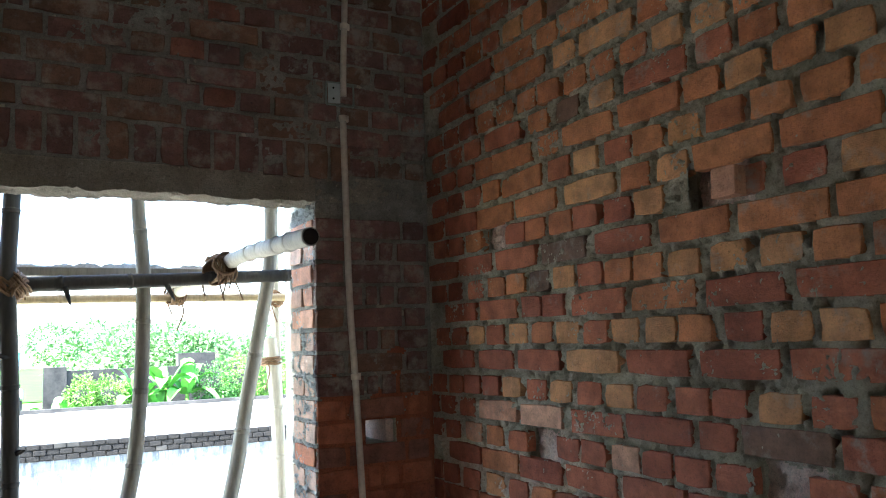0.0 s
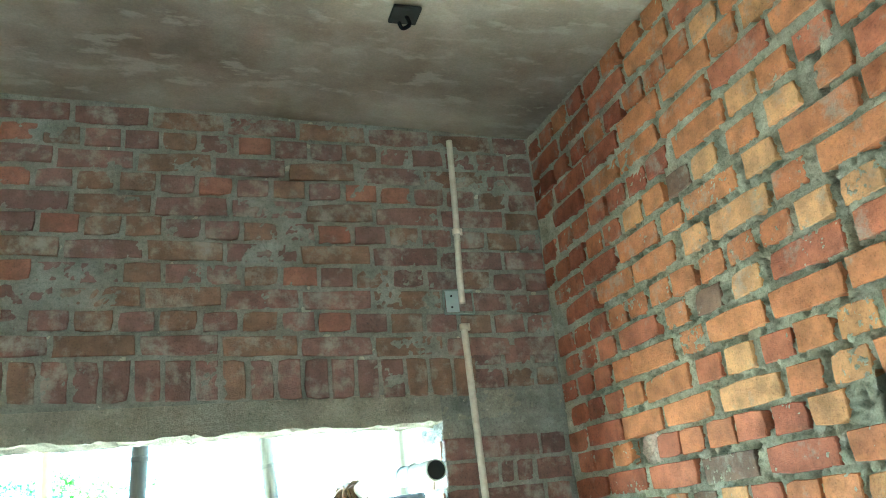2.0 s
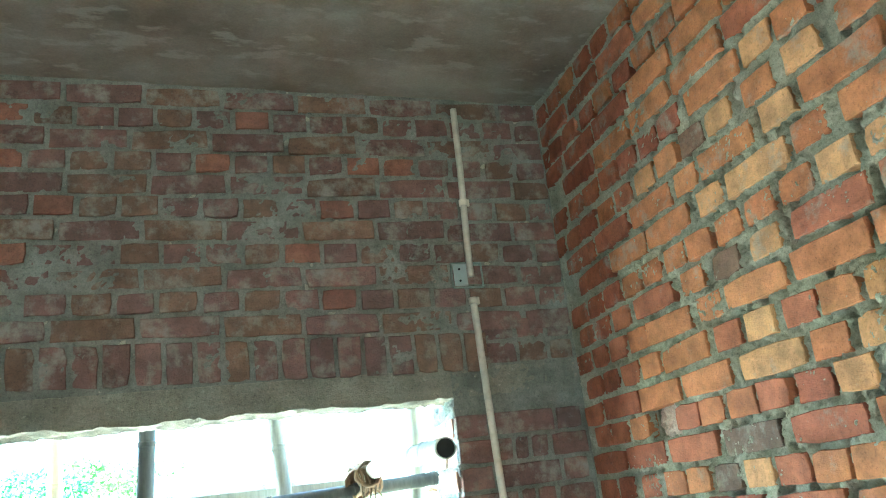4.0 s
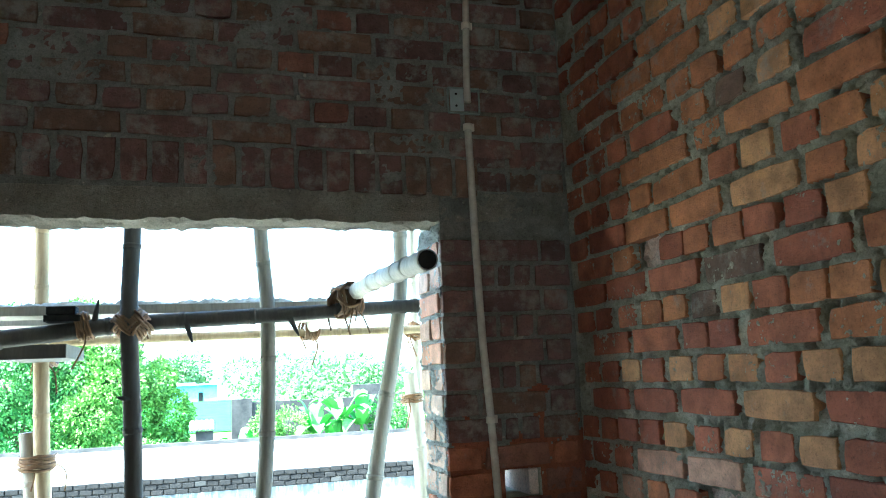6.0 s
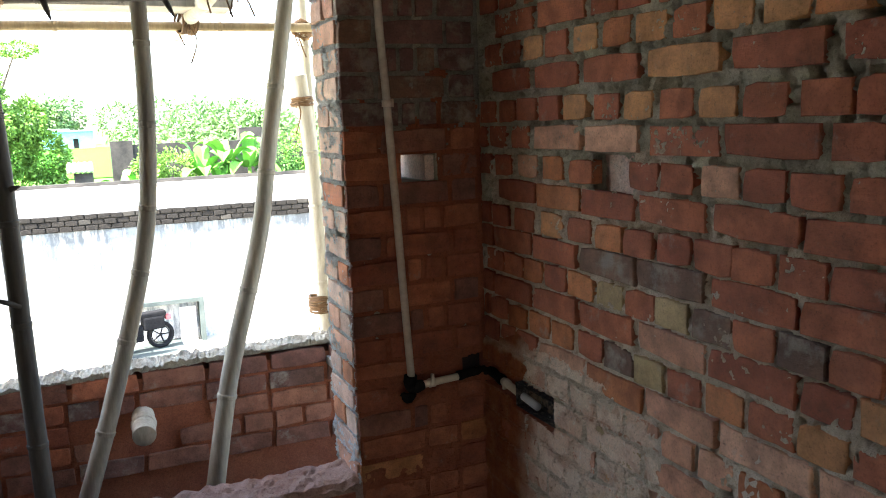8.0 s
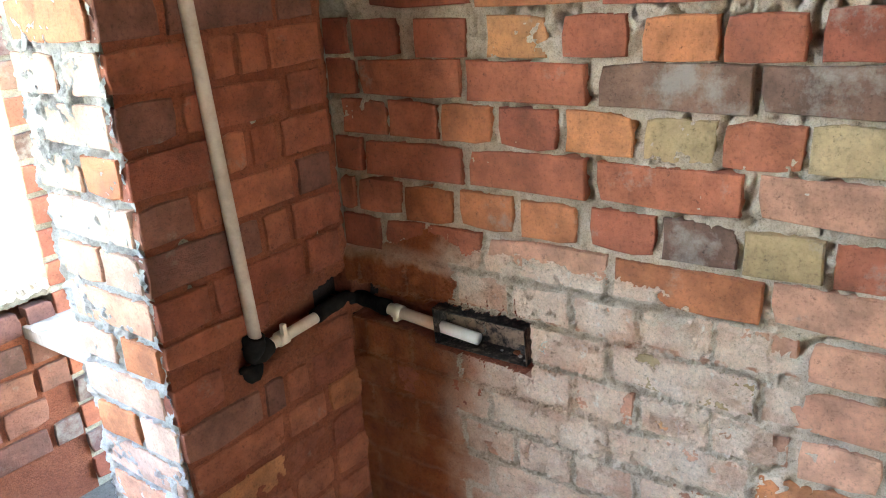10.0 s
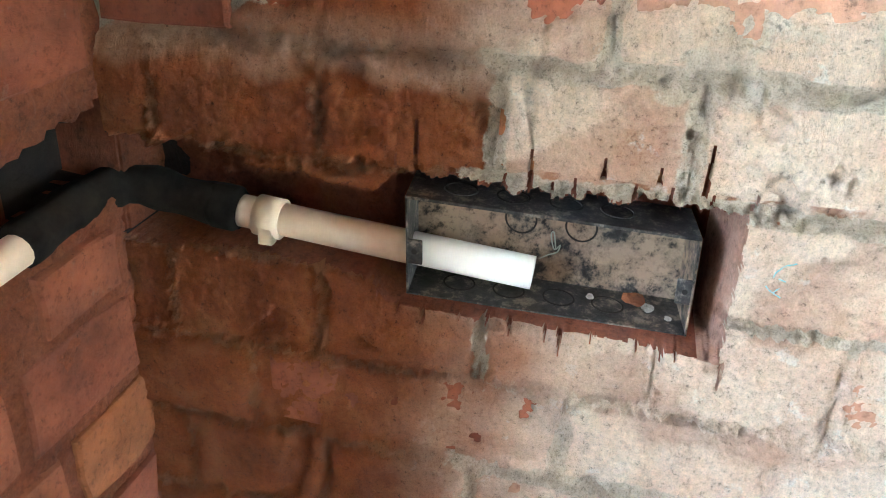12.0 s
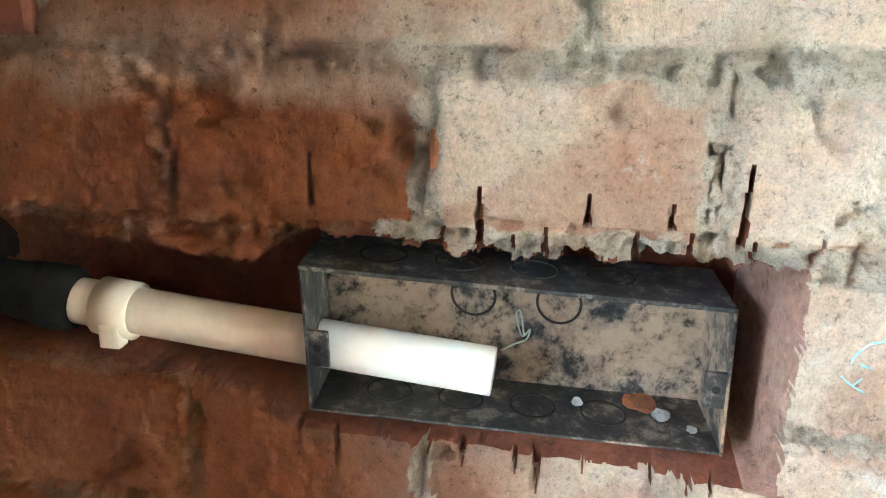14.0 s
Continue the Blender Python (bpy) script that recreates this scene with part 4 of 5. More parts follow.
tube_part("pipe_end", [a0, a0 + (a1 - a0) * 0.02, a1, a1, a0], [0.0120, 0.0127, 0.0127, 0.0112, 0.0112], mat_pipe_white, feed, "white pipe end", sides=28, cap=False)
# Dark plug stands for the shade inside the pipe.
tube_part("bore", [a0, a1 + (a0 - a1) * 0.12], [0.0111, 0.0111], mat_bore, feed, sides=20)
coupler(feed, (0.017, -0.116, 0.684), (0, -1, -0.09), (0.006, -0.117, 0.659))


def build_switch_box():
    box = thing("switch_box", "black steel switch box, dusty inside, set in a chiselled chase", "switch box", (0.0, -0.333, 0.678))
    tilt = Matrix.Translation((-0.005, -0.3365, 0.6850)) @ Matrix.Rotation(radians(3.4), 4, "X") @ Matrix.Rotation(radians(-90 + 6), 4, "Z") @ Matrix(((1, 0, -0.09, 0), (0, 1, 0, 0), (0, 0, 1, 0), (0, 0, 0, 1)))
    # local: x along the box, y into the wall, z up
    half, tall, front, back, t = 0.1028, 0.039, 0.002, 0.054, 0.0014

    def plate(name, lo, hi, mat, label="", bevel=0.0004):
        bm = bmesh.new()
        add_box(bm, lo, hi, bevel)
        bmesh.ops.transform(bm, matrix=tilt, verts=bm.verts)
        return part(name, bm, mat, box, label)

    def disc(name, centre, axis, r, mat, parent):
        bm = bmesh.new()
        n = 26
        ringv = []
        for rr, d in ((r, 0.0), (r - 0.0003, 0.0005), (r - 0.0012, 0.0005), (r - 0.0015, 0.0)):
            row = []
            for k in range(n):
                a = 2 * math.pi * k / n
                c, s = rr * math.cos(a), rr * math.sin(a)
                p = Vector(centre) + (Vector((c, s, d)) if axis == "z" else Vector((c, -d, s)) if axis == "y" else Vector((c, s, -d)))
                row.append(bm.verts.new(p))
            ringv.append(row)
        for q in range(3):
            for k in range(n):
                bm.faces.new((ringv[q][k], ringv[q][(k + 1) % n], ringv[q + 1][(k + 1) % n], ringv[q + 1][k]))
        bmesh.ops.transform(bm, matrix=tilt, verts=bm.verts)
        return part(name, bm, mat, parent)

    top = plate("top_plate", (-half, front, tall - t), (half, back, tall), mat_box)
    low = plate("bottom_plate", (-half, front, -tall), (half, back, -tall + t), mat_box)
    rear = plate("back_plate", (-half, back - t, -tall + t), (half, back - 0.0002, tall - t), mat_box_back, "back plate under tan cement dust")
    plate("side_plate", (-half, front, -tall + t), (-half + t, back - t, tall - t), mat_box)
    right = plate("side_plate", (half - t, front, -tall + t), (half, back - t, tall - t), mat_box_back, "dusty end plate")
    # Dark raised rings stand for the shade in the knockout grooves.
    for x in (-0.066, -0.028, 0.010, 0.047):
        disc("knockout", (x, 0.028, tall + 0.0001), "z", 0.0125, mat_bore, top)
        disc("knockout", (x, 0.028, -tall + t + 0.0001), "z", 0.0125, mat_bore, low)
    for x in (-0.022, 0.024):
        disc("knockout", (x, back - t - 0.0002, 0.012), "y", 0.0125, mat_bore, rear)
    for s in (-1, 1):
        x = s * (half - 0.006)
        lug = plate("lug", (x - 0.0058, front + 0.0006, -0.014), (x + 0.0058, front + 0.0035, 0.005), mat_box, "slotted screw lug", 0.0008)
        bm = bmesh.new()
        # Dark disc painted in place of a shaded screw hole.
        bmesh.ops.create_cone(bm, cap_ends=True, segments=14, radius1=0.0021, radius2=0.0021, depth=0.0006, matrix=tilt @ Matrix.Translation((x, front + 0.0008, -0.004)) @ Matrix.Rotation(radians(90), 4, "X"))
        part("screw_hole", bm, mat_bore, lug)
    plate("front_lip", (-half, front - 0.0008, tall - 0.0022), (half, front, tall), mat_box, "scuffed front lip")
    plate("front_lip", (half - 0.0016, front - 0.0008, -tall), (half, front, tall - 0.0022), mat_box_back, "scuffed front lip")
    return tilt


tilt = build_switch_box()


def pebble(name, label, category, local, size, mat, seed, flat=1.0):
    r = random.Random(seed)
    bm = bmesh.new()
    bmesh.ops.create_icosphere(bm, subdivisions=2, radius=size)
    for v in bm.verts:
        v.co *= 1 + r.uniform(-0.22, 0.22)
        v.co.z *= flat
    bmesh.ops.transform(bm, matrix=tilt @ Matrix.Translation(local), verts=bm.verts)
    tagged(part(name, bm, mat), label, category)


pebble("brick_chip", "flat orange brick chip lying in the switch box", "brick chip", (0.067, 0.038, -0.0345), 0.0095, brick_mats["o"], 2, 0.3)
pebble("mortar_crumb", "pale mortar crumb lying in the switch box", "mortar crumb", (0.077, 0.028, -0.0350), 0.0045, mat_crust, 3, 0.6)
pebble("mortar_crumb", "tiny mortar crumb on the box's bottom plate", "mortar crumb", (0.091, 0.018, -0.0358), 0.0026, mat_crust, 5, 0.7)
pebble("mortar_crumb", "tiny mortar crumb on the box's bottom plate", "mortar crumb", (0.034, 0.034, -0.0356), 0.003, mat_crust, 6, 0.7)
wire = thing("binding_wire", "thin twisted steel wire poking from the pipe end", "wire", (0.03, -0.33, 0.68))
loop = [tilt @ Vector(p) for p in ((-0.006, 0.030, -0.008), (0.0, 0.026, -0.002), (0.006, 0.022, 0.003), (0.008, 0.024, 0.008), (0.004, 0.026, 0.003), (0.001, 0.026, 0.014), (0.003, 0.027, 0.016), (0.005, 0.025, 0.004))]
tube_part("strand", glide(loop, 36), [0.0005] * 36, mat_tin, wire, sides=6)

# fan hook in the ceiling; its flat dark plate stands for a shaded recess
hook = thing("ceiling_hook_box", "fan hook with a dark plate standing for the ceiling recess", "ceiling box", (-0.70, -0.76, 3.38))
bm = bmesh.new()
add_box(bm, (-0.745, -0.80, 3.370), (-0.66, -0.72, 3.383), 0.004)
part("plate", bm, mat_oldwall, hook)
tube_part("hook", glide([(-0.70, -0.76, 3.375), (-0.69, -0.76, 3.345), (-0.71, -0.75, 3.335), (-0.72, -0.75, 3.355)], 14), [0.006] * 14, mat_dark_steel, hook, sides=8)

# ---- balcony strip: parapet, outer pier, floor ----
PAR = 0.80
tagged(boxes("balcony_floor", [((-4.2, 0.19, -0.05), (0.8, PAR + 0.25, 0.06))], mat_floor), "dusty balcony floor strewn with rubble", "floor", kind="structure")
parapet = boxes("parapet", [((-4.2, PAR + 0.012, 0.0), (-0.27, PAR + 0.118, 0.615))], mat_dust)
tagged(parapet, "low brick parapet with a crumbly mortar top", "parapet", kind="structure")


def build_cap():
    n, k = 760, 10
    verts, faces = [], []
    for i in range(n + 1):
        x = -4.2 + 3.93 * i / n
        verts.append((x, PAR + 0.009, 0.640 + 0.018 * (x + 1.1) + 0.012 * fbm(x * 30, 3, 8)))
        for j in range(k + 1):
            y = PAR + 0.125 * j / k
            verts.append((x, y + 0.008 * fbm(x * 45, j, 2), 0.662 + 0.0176 * (x + 1.1) + 0.010 * fbm(x * 9, y * 9, 8) + 0.012 * fbm(x * 32, y * 32, 9) + 0.008 * fbm(x * 90, y * 90, 4)))
        verts.append((x, PAR + 0.128, 0.55))
    q = k + 3
    for i in range(n):
        for j in range(q - 1):
            a = i * q + j
            faces.append((a, a + 1, a + q + 1, a + q))
    ob = new("mortar_cap", mesh_from("mortar_cap", verts, faces, mat_mortar))
    ob.parent = parapet
    tagged(ob, "uneven light mortar bed along the top")


build_cap()


def lay_flat(wall, facing_y, x, z, w, colour):
    i = rnd.randrange(9)
    kind = "s" if w > 0.17 else "h"
    ob = new("brick", bank(kind, i, colour))
    ob.parent = wall
    ob.matrix_basis = Matrix.Translation((x + w / 2, facing_y - rnd.uniform(0, 0.006), z)) @ Matrix.Rotation(rnd.gauss(0, 0.015), 4, "Y") @ Matrix.Diagonal((w / (STRETCH_W if kind == "s" else HEAD_W), 1, 1, 1))


for k, z in enumerate((0.605, 0.522, 0.439, 0.356, 0.273)):
    x = -2.35 + 0.1 * (k % 2)
    while x < -0.34:
        w = (0.238 if k % 2 == 0 or rnd.random() < 0.3 else 0.114) + rnd.uniform(-0.005, 0.005)
        w = min(w, -0.275 - x)
        if not (k in (2, 3) and abs(x + w / 2 + 1.11) < w / 2 + 0.045):
            lay_flat(parapet, PAR + 0.004, x, z, w, rnd.choice("mmmrd"))
        x += w + 0.013
outer = boxes("outer_pier", [((-0.27, PAR + 0.012, 0.0), (0.9, PAR + 0.25, 3.6))], mat_mortar)
tagged(outer, "outer brick pier beside the parapet", "pier", kind="structure")
for k in range(22):
    x = -0.272
    for w in ((0.24, 0.24) if k % 2 else (0.114, 0.24, 0.114)):
        lay_flat(outer, PAR + 0.004, x, 0.12 + 0.083 * k, w, rnd.choice("rdrb"))
        x += w + 0.012
# Added wall, out of view, blocks light from the west.
tagged(boxes("balcony_end_wall", [((-2.40, THICK, 0.0), (-2.15, PAR + 0.012, 3.45))], mat_dim), "unseen balcony end wall added to block light from the west", "wall", kind="structure")
ledge = thing("ledge_plank", "cement-caked plank resting on the parapet", "plank", (-0.2, 0.6, 0.6))
bm = bmesh.new()
add_box(bm, (-0.36, 0.46, 0.56), (-0.05, PAR + 0.02, 0.595), 0.004)
part("board", bm, mat_plank, ledge)
for s in range(7):
    lump = bmesh.new()
    bmesh.ops.create_icosphere(lump, subdivisions=2, radius=rnd.uniform(0.012, 0.03), matrix=Matrix.Translation((-0.34 + 0.04 * s, rnd.uniform(0.5, 0.76), 0.597)) @ Matrix.Diagonal((1, 1.2, 0.5, 1)))
    part("cement_lump", lump, mat_crust, ledge)
# Overhang added out of view; it keeps high sky light off the window.
tagged(boxes("roof_overhang", [((-4.2, THICK + 0.5, 3.45), (0.9, PAR + 0.5, 3.6))], mat_ceiling), "unseen roof slab edge that cuts off high sky light", "slab", kind="structure")


# ---- bamboo scaffold ----
def bamboo(name, label, points, r0, r1, mat, gap=0.32, seed=0, group="bamboo scaffold", hollow=False, stubs=()):
    base = Vector(points[0])
    pole = thing(name, label, "bamboo pole", base, group)
    r = random.Random(seed)
    n = 90
    line = glide(points, n)
    length = sum((b - a).length for a, b in zip(line, line[1:]))
    path, radii, knots = [], [], []
    d, nxt = 0.0, r.uniform(0.06, 0.2)
    for i in range(n - 1):
        a, b = line[i], line[i + 1]
        seg = (b - a).length
        path.append(a)
        radii.append(r0 + (r1 - r0) * d / length)
        while d <= nxt < d + seg:
            c = a + (b - a) * ((nxt - d) / seg)
            knots.append((c, (b - a).normalized(), r0 + (r1 - r0) * nxt / length))
            nxt += gap * r.uniform(0.7, 1.2)
        d += seg
    path.append(line[-1])
    radii.append(r1)
    tube_part("culm", path, radii, mat, pole, sides=16, wobble=0.03, seed=seed)
    for c, a, q in knots:
        tube_part("node", [c - a * 0.011, c - a * 0.004, c, c + a * 0.004, c + a * 0.012], [q * 0.99, q * 1.10, q * 1.04, q * 1.13, q * 0.99], mat, pole, sides=16, wobble=0.04, seed=seed + 1)
    for s in stubs:
        p, e = Vector(s[0]), Vector(s[1])
        tube_part("branch_stub", [p, p + (e - p) * 0.6, e], [0.011, 0.008, 0.003], mat_bamboo_dark, pole, sides=8)
    if hollow:
        a = (line[1] - line[0]).normalized()
        # Flat dark disc stands for the shade in the open culm.
        tube_part("hollow_end", [line[0] - a * 0.001, line[0] - a * 0.0012], [r0 * 0.86, r0 * 0.84], mat_bore, pole, "dark disc standing for the shade in the hollow end", sides=16)
    return pole


bamboo("bamboo_pole", "dark weathered upright bamboo pole outside the window", [(-1.445, 0.49, 0.06), (-1.455, 0.485, 0.77), (-1.458, 0.48, 1.32), (-1.464, 0.48, 1.63), (-1.482, 0.48, 2.02), (-1.474, 0.48, 2.36), (-1.47, 0.48, 2.9)], 0.032, 0.029, mat_bamboo_dark, 0.36, 11,
       stubs=[((-1.45, 0.46, 1.02), (-1.53, 0.44, 1.06)), ((-1.44, 0.46, 1.40), (-1.41, 0.45, 1.41)), ((-1.47, 0.46, 1.74), (-1.515, 0.45, 1.75))])
bamboo("bamboo_pole", "curved grey bamboo pole standing outside the window", [(-1.40, 0.60, 0.06), (-1.32, 0.60, 0.27), (-1.185, 0.60, 0.68), (-1.052, 0.60, 1.16), (-1.007, 0.60, 1.54), (-0.998, 0.60, 2.03), (-1.022, 0.60, 2.36), (-1.04, 0.60, 2.9)], 0.033, 0.026, mat_bamboo_grey, 0.33, 12)
bamboo("bamboo_pole", "leaning grey bamboo pole standing by the jamb", [(-0.92, 0.60, 0.06), (-0.884, 0.60, 0.18), (-0.79, 0.60, 0.64), (-0.646, 0.60, 1.15), (-0.580, 0.60, 1.52), (-0.482, 0.60, 2.06), (-0.468, 0.60, 2.36), (-0.455, 0.60, 2.9)], 0.036, 0.027, mat_bamboo_grey, 0.40, 13)
bamboo("bamboo_rail", "dark bamboo rail lashed across the uprights", [(-2.6, 0.54, 1.90), (-1.803, 0.54, 1.972), (-1.466, 0.54, 2.006), (-0.986, 0.54, 2.026), (-0.42, 0.54, 2.052), (0.1, 0.54, 2.07)], 0.034, 0.024, mat_bamboo_dark, 0.30, 14,
       stubs=[((-1.29, 0.52, 2.0), (-1.27, 0.51, 1.93)), ((-0.92, 0.52, 2.01), (-0.89, 0.51, 1.945)), ((-1.60, 0.53, 2.02), (-1.585, 0.5, 2.09))])
bamboo("bamboo_putlog", "pale hollow bamboo putlog poking into the room", [(-0.628, -0.40, 2.098), (-0.640, -0.1, 2.105), (-0.672, 0.40, 2.106), (-0.755, 1.05, 2.03), (-0.80, 1.5, 1.98)], 0.031, 0.027, mat_bamboo_pale, 0.17, 15, hollow=True)
bamboo("bamboo_pole", "tan upright bamboo pole of the outer scaffold", [(-1.76, 1.05, -0.6), (-1.785, 1.05, 0.65), (-1.813, 1.05, 1.05), (-1.843, 1.05, 1.41), (-1.862, 1.05, 1.86), (-1.88, 1.05, 2.6)], 0.037, 0.028, mat_bamboo_tan, 0.30, 16)
bamboo("bamboo_pole", "grey-tan bamboo pole spliced beside another", [(-1.80, 1.08, -0.6), (-1.833, 1.09, 0.68), (-1.868, 1.09, 1.19), (-1.906, 1.09, 1.55), (-1.912, 1.09, 1.62)], 0.036, 0.032, mat_bamboo_grey, 0.30, 17)
bamboo("bamboo_rail", "thin tan bamboo rail of the outer scaffold", [(-2.6, 1.2, 1.97), (-1.733, 1.2, 1.985), (-1.07, 1.2, 1.992), (-0.279, 1.2, 1.995), (0.4, 1.2, 2.0)], 0.022, 0.018, mat_bamboo_tan, 0.34, 18)
bamboo("bamboo_pole", "pale bamboo pole with a sawn top outside the jamb", [(-0.20, 1.25, -0.5), (-0.232, 1.25, 0.62), (-0.246, 1.25, 1.12), (-0.260, 1.25, 1.45), (-0.292, 1.25, 1.79)], 0.036, 0.033, mat_bamboo_pale, 0.30, 19)
bamboo("bamboo_pole", "slim pale bamboo pole beside the jamb", [(-0.20, 1.30, 0.5), (-0.225, 1.30, 1.2), (-0.245, 1.30, 2.0), (-0.25, 1.30, 3.0)], 0.022, 0.018, mat_bamboo_pale, 0.30, 20)
bamboo("bamboo_putlog", "sawn bamboo log end stuck through the parapet", [(-1.112, 0.66, 0.437), (-1.106, 0.80, 0.462), (-1.10, 1.1, 0.50)], 0.043, 0.042, mat_bamboo_pale, 0.5, 21)


def lashing(centre, axis, r, turns, seed, label="frayed jute rope lashing round bamboo", thick=0.006, ends=2):
    r_ = random.Random(seed)
    rope = thing("rope_lashing", label, "rope", centre, "rope lashings")
    a = Vector(axis).normalized()
    s = a.orthogonal().normalized()
    u = a.cross(s)
    pts = []
    n = turns * 12
    for i in range(n):
        q = 2 * math.pi * i / 12
        pts.append(Vector(centre) + a * ((i / n - 0.5) * turns * thick * 1.7 + r_.uniform(-0.004, 0.004)) + (r + r_.uniform(0, 0.009)) * (math.cos(q) * s + math.sin(q) * u))
    tube_part("coil", pts, [thick * r_.uniform(0.8, 1.15) for _ in pts], mat_rope, rope, sides=7)
    for k in range(ends):
        p = Vector(centre) + s * r * r_.choice((-1, 1)) + Vector((0, -0.01, 0))
        drift = Vector((r_.uniform(-0.05, 0.07), r_.uniform(-0.02, 0.02), -r_.uniform(0.07, 0.16)))
        tube_part("loose_end", glide([p, p + drift * 0.5 + Vector((r_.uniform(-0.03, 0.03), 0, 0.02)), p + drift], 10), [thick * 0.55] * 10, mat_rope, rope, sides=6)
    return rope


lashing((-1.475, 0.51, 2.00), (1, 0.2, 0.9), 0.055, 8, 1)
lashing((-1.475, 0.51, 2.00), (-1, 0.2, 0.9), 0.053, 7, 2)
lashing((-0.705, 0.51, 2.075), (1, 0.25, 0.1), 0.048, 9, 3)
lashing((-0.72, 0.51, 2.07), (0.5, 0.8, 0.4), 0.050, 6, 33)
lashing((-0.70, 0.46, 2.09), (0.1, 1, 0), 0.040, 3, 4, ends=1)
lashing((-1.87, 1.07, 1.50), (0, 0, 1), 0.062, 6, 5)
lashing((-1.835, 1.07, 1.04), (0, 0, 1), 0.062, 6, 6)
lashing((-1.81, 1.07, 0.70), (0, 0, 1), 0.066, 9, 7)
lashing((-1.86, 1.10, 1.93), (1, 0, 0.4), 0.055, 6, 8)
lashing((-0.285, 1.26, 1.67), (0, 0, 1), 0.043, 4, 9)
lashing((-0.775, 1.18, 2.01), (1, 0.3, 0), 0.045, 7, 10)
lashing((-0.26, 1.25, 1.99), (0.6, 0, 1), 0.040, 6, 11)
lashing((-0.25, 1.27, 0.72), (0, 0, 1), 0.050, 8, 12)
lashing((-1.63, 0.52, 2.0), (1, 0, 0.2), 0.042, 5, 13)

plank = thing("scaffold_plank", "scaffold plank crusted with spilt cement", "plank", (-1.3, 0.8, 2.09), "scaffold planks")
bm = bmesh.new()
add_box(bm, (-2.5, 0.66, 2.052), (-0.70, 0.86, 2.088), 0.004)
part("board", bm, mat_plank, plank)
verts, faces = [], []
n, k = 140, 12
for i in range(n + 1):
    for j in range(k + 1):
        x, y = -2.5 + 1.8 * i / n, 0.66 + 0.2 * j / k
        edge = min(i, n - i, j, k - j) > 0
        verts.append((x, y, 2.086 + (0.012 + 0.014 * fbm(x * 12, y * 12, 6) + 0.010 * fbm(x * 50, y * 50, 1) if edge else 0)))
for i in range(n):
    for j in range(k):
        a = i * (k + 1) + j
        faces.append((a, a + k + 1, a + k + 2, a + 1))
ob = new("cement_crust", mesh_from("cement_crust", verts, faces, mat_crust))
ob.parent, ob.location = plank, -Vector(plank.location)
plank2 = thing("scaffold_plank", "grey weathered scaffold plank under the outer rail", "plank", (-1.3, 1.0, 2.07), "scaffold planks")
bm = bmesh.new()
add_box(bm, (-2.6, 0.92, 2.035), (-0.62, 1.12, 2.066), 0.004)
part("board", bm, mat_plank, plank2)
block = thing("wood_block", "dark timber block wedged on the bamboo rail", "timber block", (-1.70, 0.5, 2.04))
for lo, hi in (((-1.755, 0.47, 2.015), (-1.64, 0.56, 2.038)), ((-1.748, 0.475, 2.040), (-1.655, 0.555, 2.068))):
    bm = bmesh.new()
    add_box(bm, lo, hi, 0.003)
    part("slab", bm, mat_block, block)
beam = thing("timber_putlog", "short square timber under the rail", "timber", (-1.78, 0.8, 1.93))
bm = bmesh.new()
add_box(bm, (-1.92, 0.60, 1.895), (-1.70, 1.02, 1.945), 0.004)
part("beam", bm, mat_bamboo_dark, beam)

# ---- outside ----
GROUND = -3.15
me = mesh_from("ground", [(-3000, 1.2, GROUND), (3000, 1.2, GROUND), (3000, 4000, GROUND), (-3000, 4000, GROUND), (-3000, -3000, GROUND), (3000, -3000, GROUND)], [(0, 1, 2, 3), (4, 5, 1, 0)], mat_ground)
tagged(new("ground", me), "pale dry earth and scrub round the building", "ground", kind="structure")
tagged(new("scrub_ground", mesh_from("scrub_ground", [(-3000, 25.2, GROUND + 0.1), (3000, 25.2, GROUND + 0.1), (3000, 4000, GROUND + 0.1), (-3000, 4000, GROUND + 0.1)], [(0, 1, 2, 3)], mat_grass)), "green scrub land reaching the far trees", "ground", kind="structure")
tagged(boxes("lower_storey", [((WEST - 0.25, SOUTH - 0.25, GROUND), (0.9, PAR + 0.25, -0.15))], mat_mortar), "lower storey of the brick building", "wall", kind="structure")

NB = 16.0
house = thing("low_building", "low flat-roofed building with rain-stained whitewashed wall", "building", (0, NB, GROUND))
boxes("wall", [((-16, NB, GROUND), (16, NB + 0.25, -0.52)), ((-16, NB + 8.4, GROUND), (16, NB + 8.65, -0.2)), ((-16, NB, GROUND), (-15.75, NB + 8.6, -0.2)), ((15.75, NB, GROUND), (16, NB + 8.6, -0.2))], mat_whitewash, house, "whitewash streaked grey by rain")
boxes("roof", [((-16, NB + 0.02, -0.36), (16, NB + 8.8, -0.17))], mat_roof, house, "sunlit pale concrete roof")
boxes("roof_edge", [((-16, NB + 8.62, -0.17), (16, NB + 8.85, -0.05))], mat_oldwall, house, "dark mossy kerb")
mesh_edge = bpy.data.meshes.new("edge_brick")
bm = bmesh.new()
add_box(bm, (-0.115, 0.0, -0.05), (0.115, 0.12, 0.05), 0.012)
bm.to_mesh(mesh_edge)
bm.free()
mesh_edge2 = mesh_edge.copy()
mesh_edge.materials.append(mat_block)
mesh_edge2.materials.append(mat_oldwall)
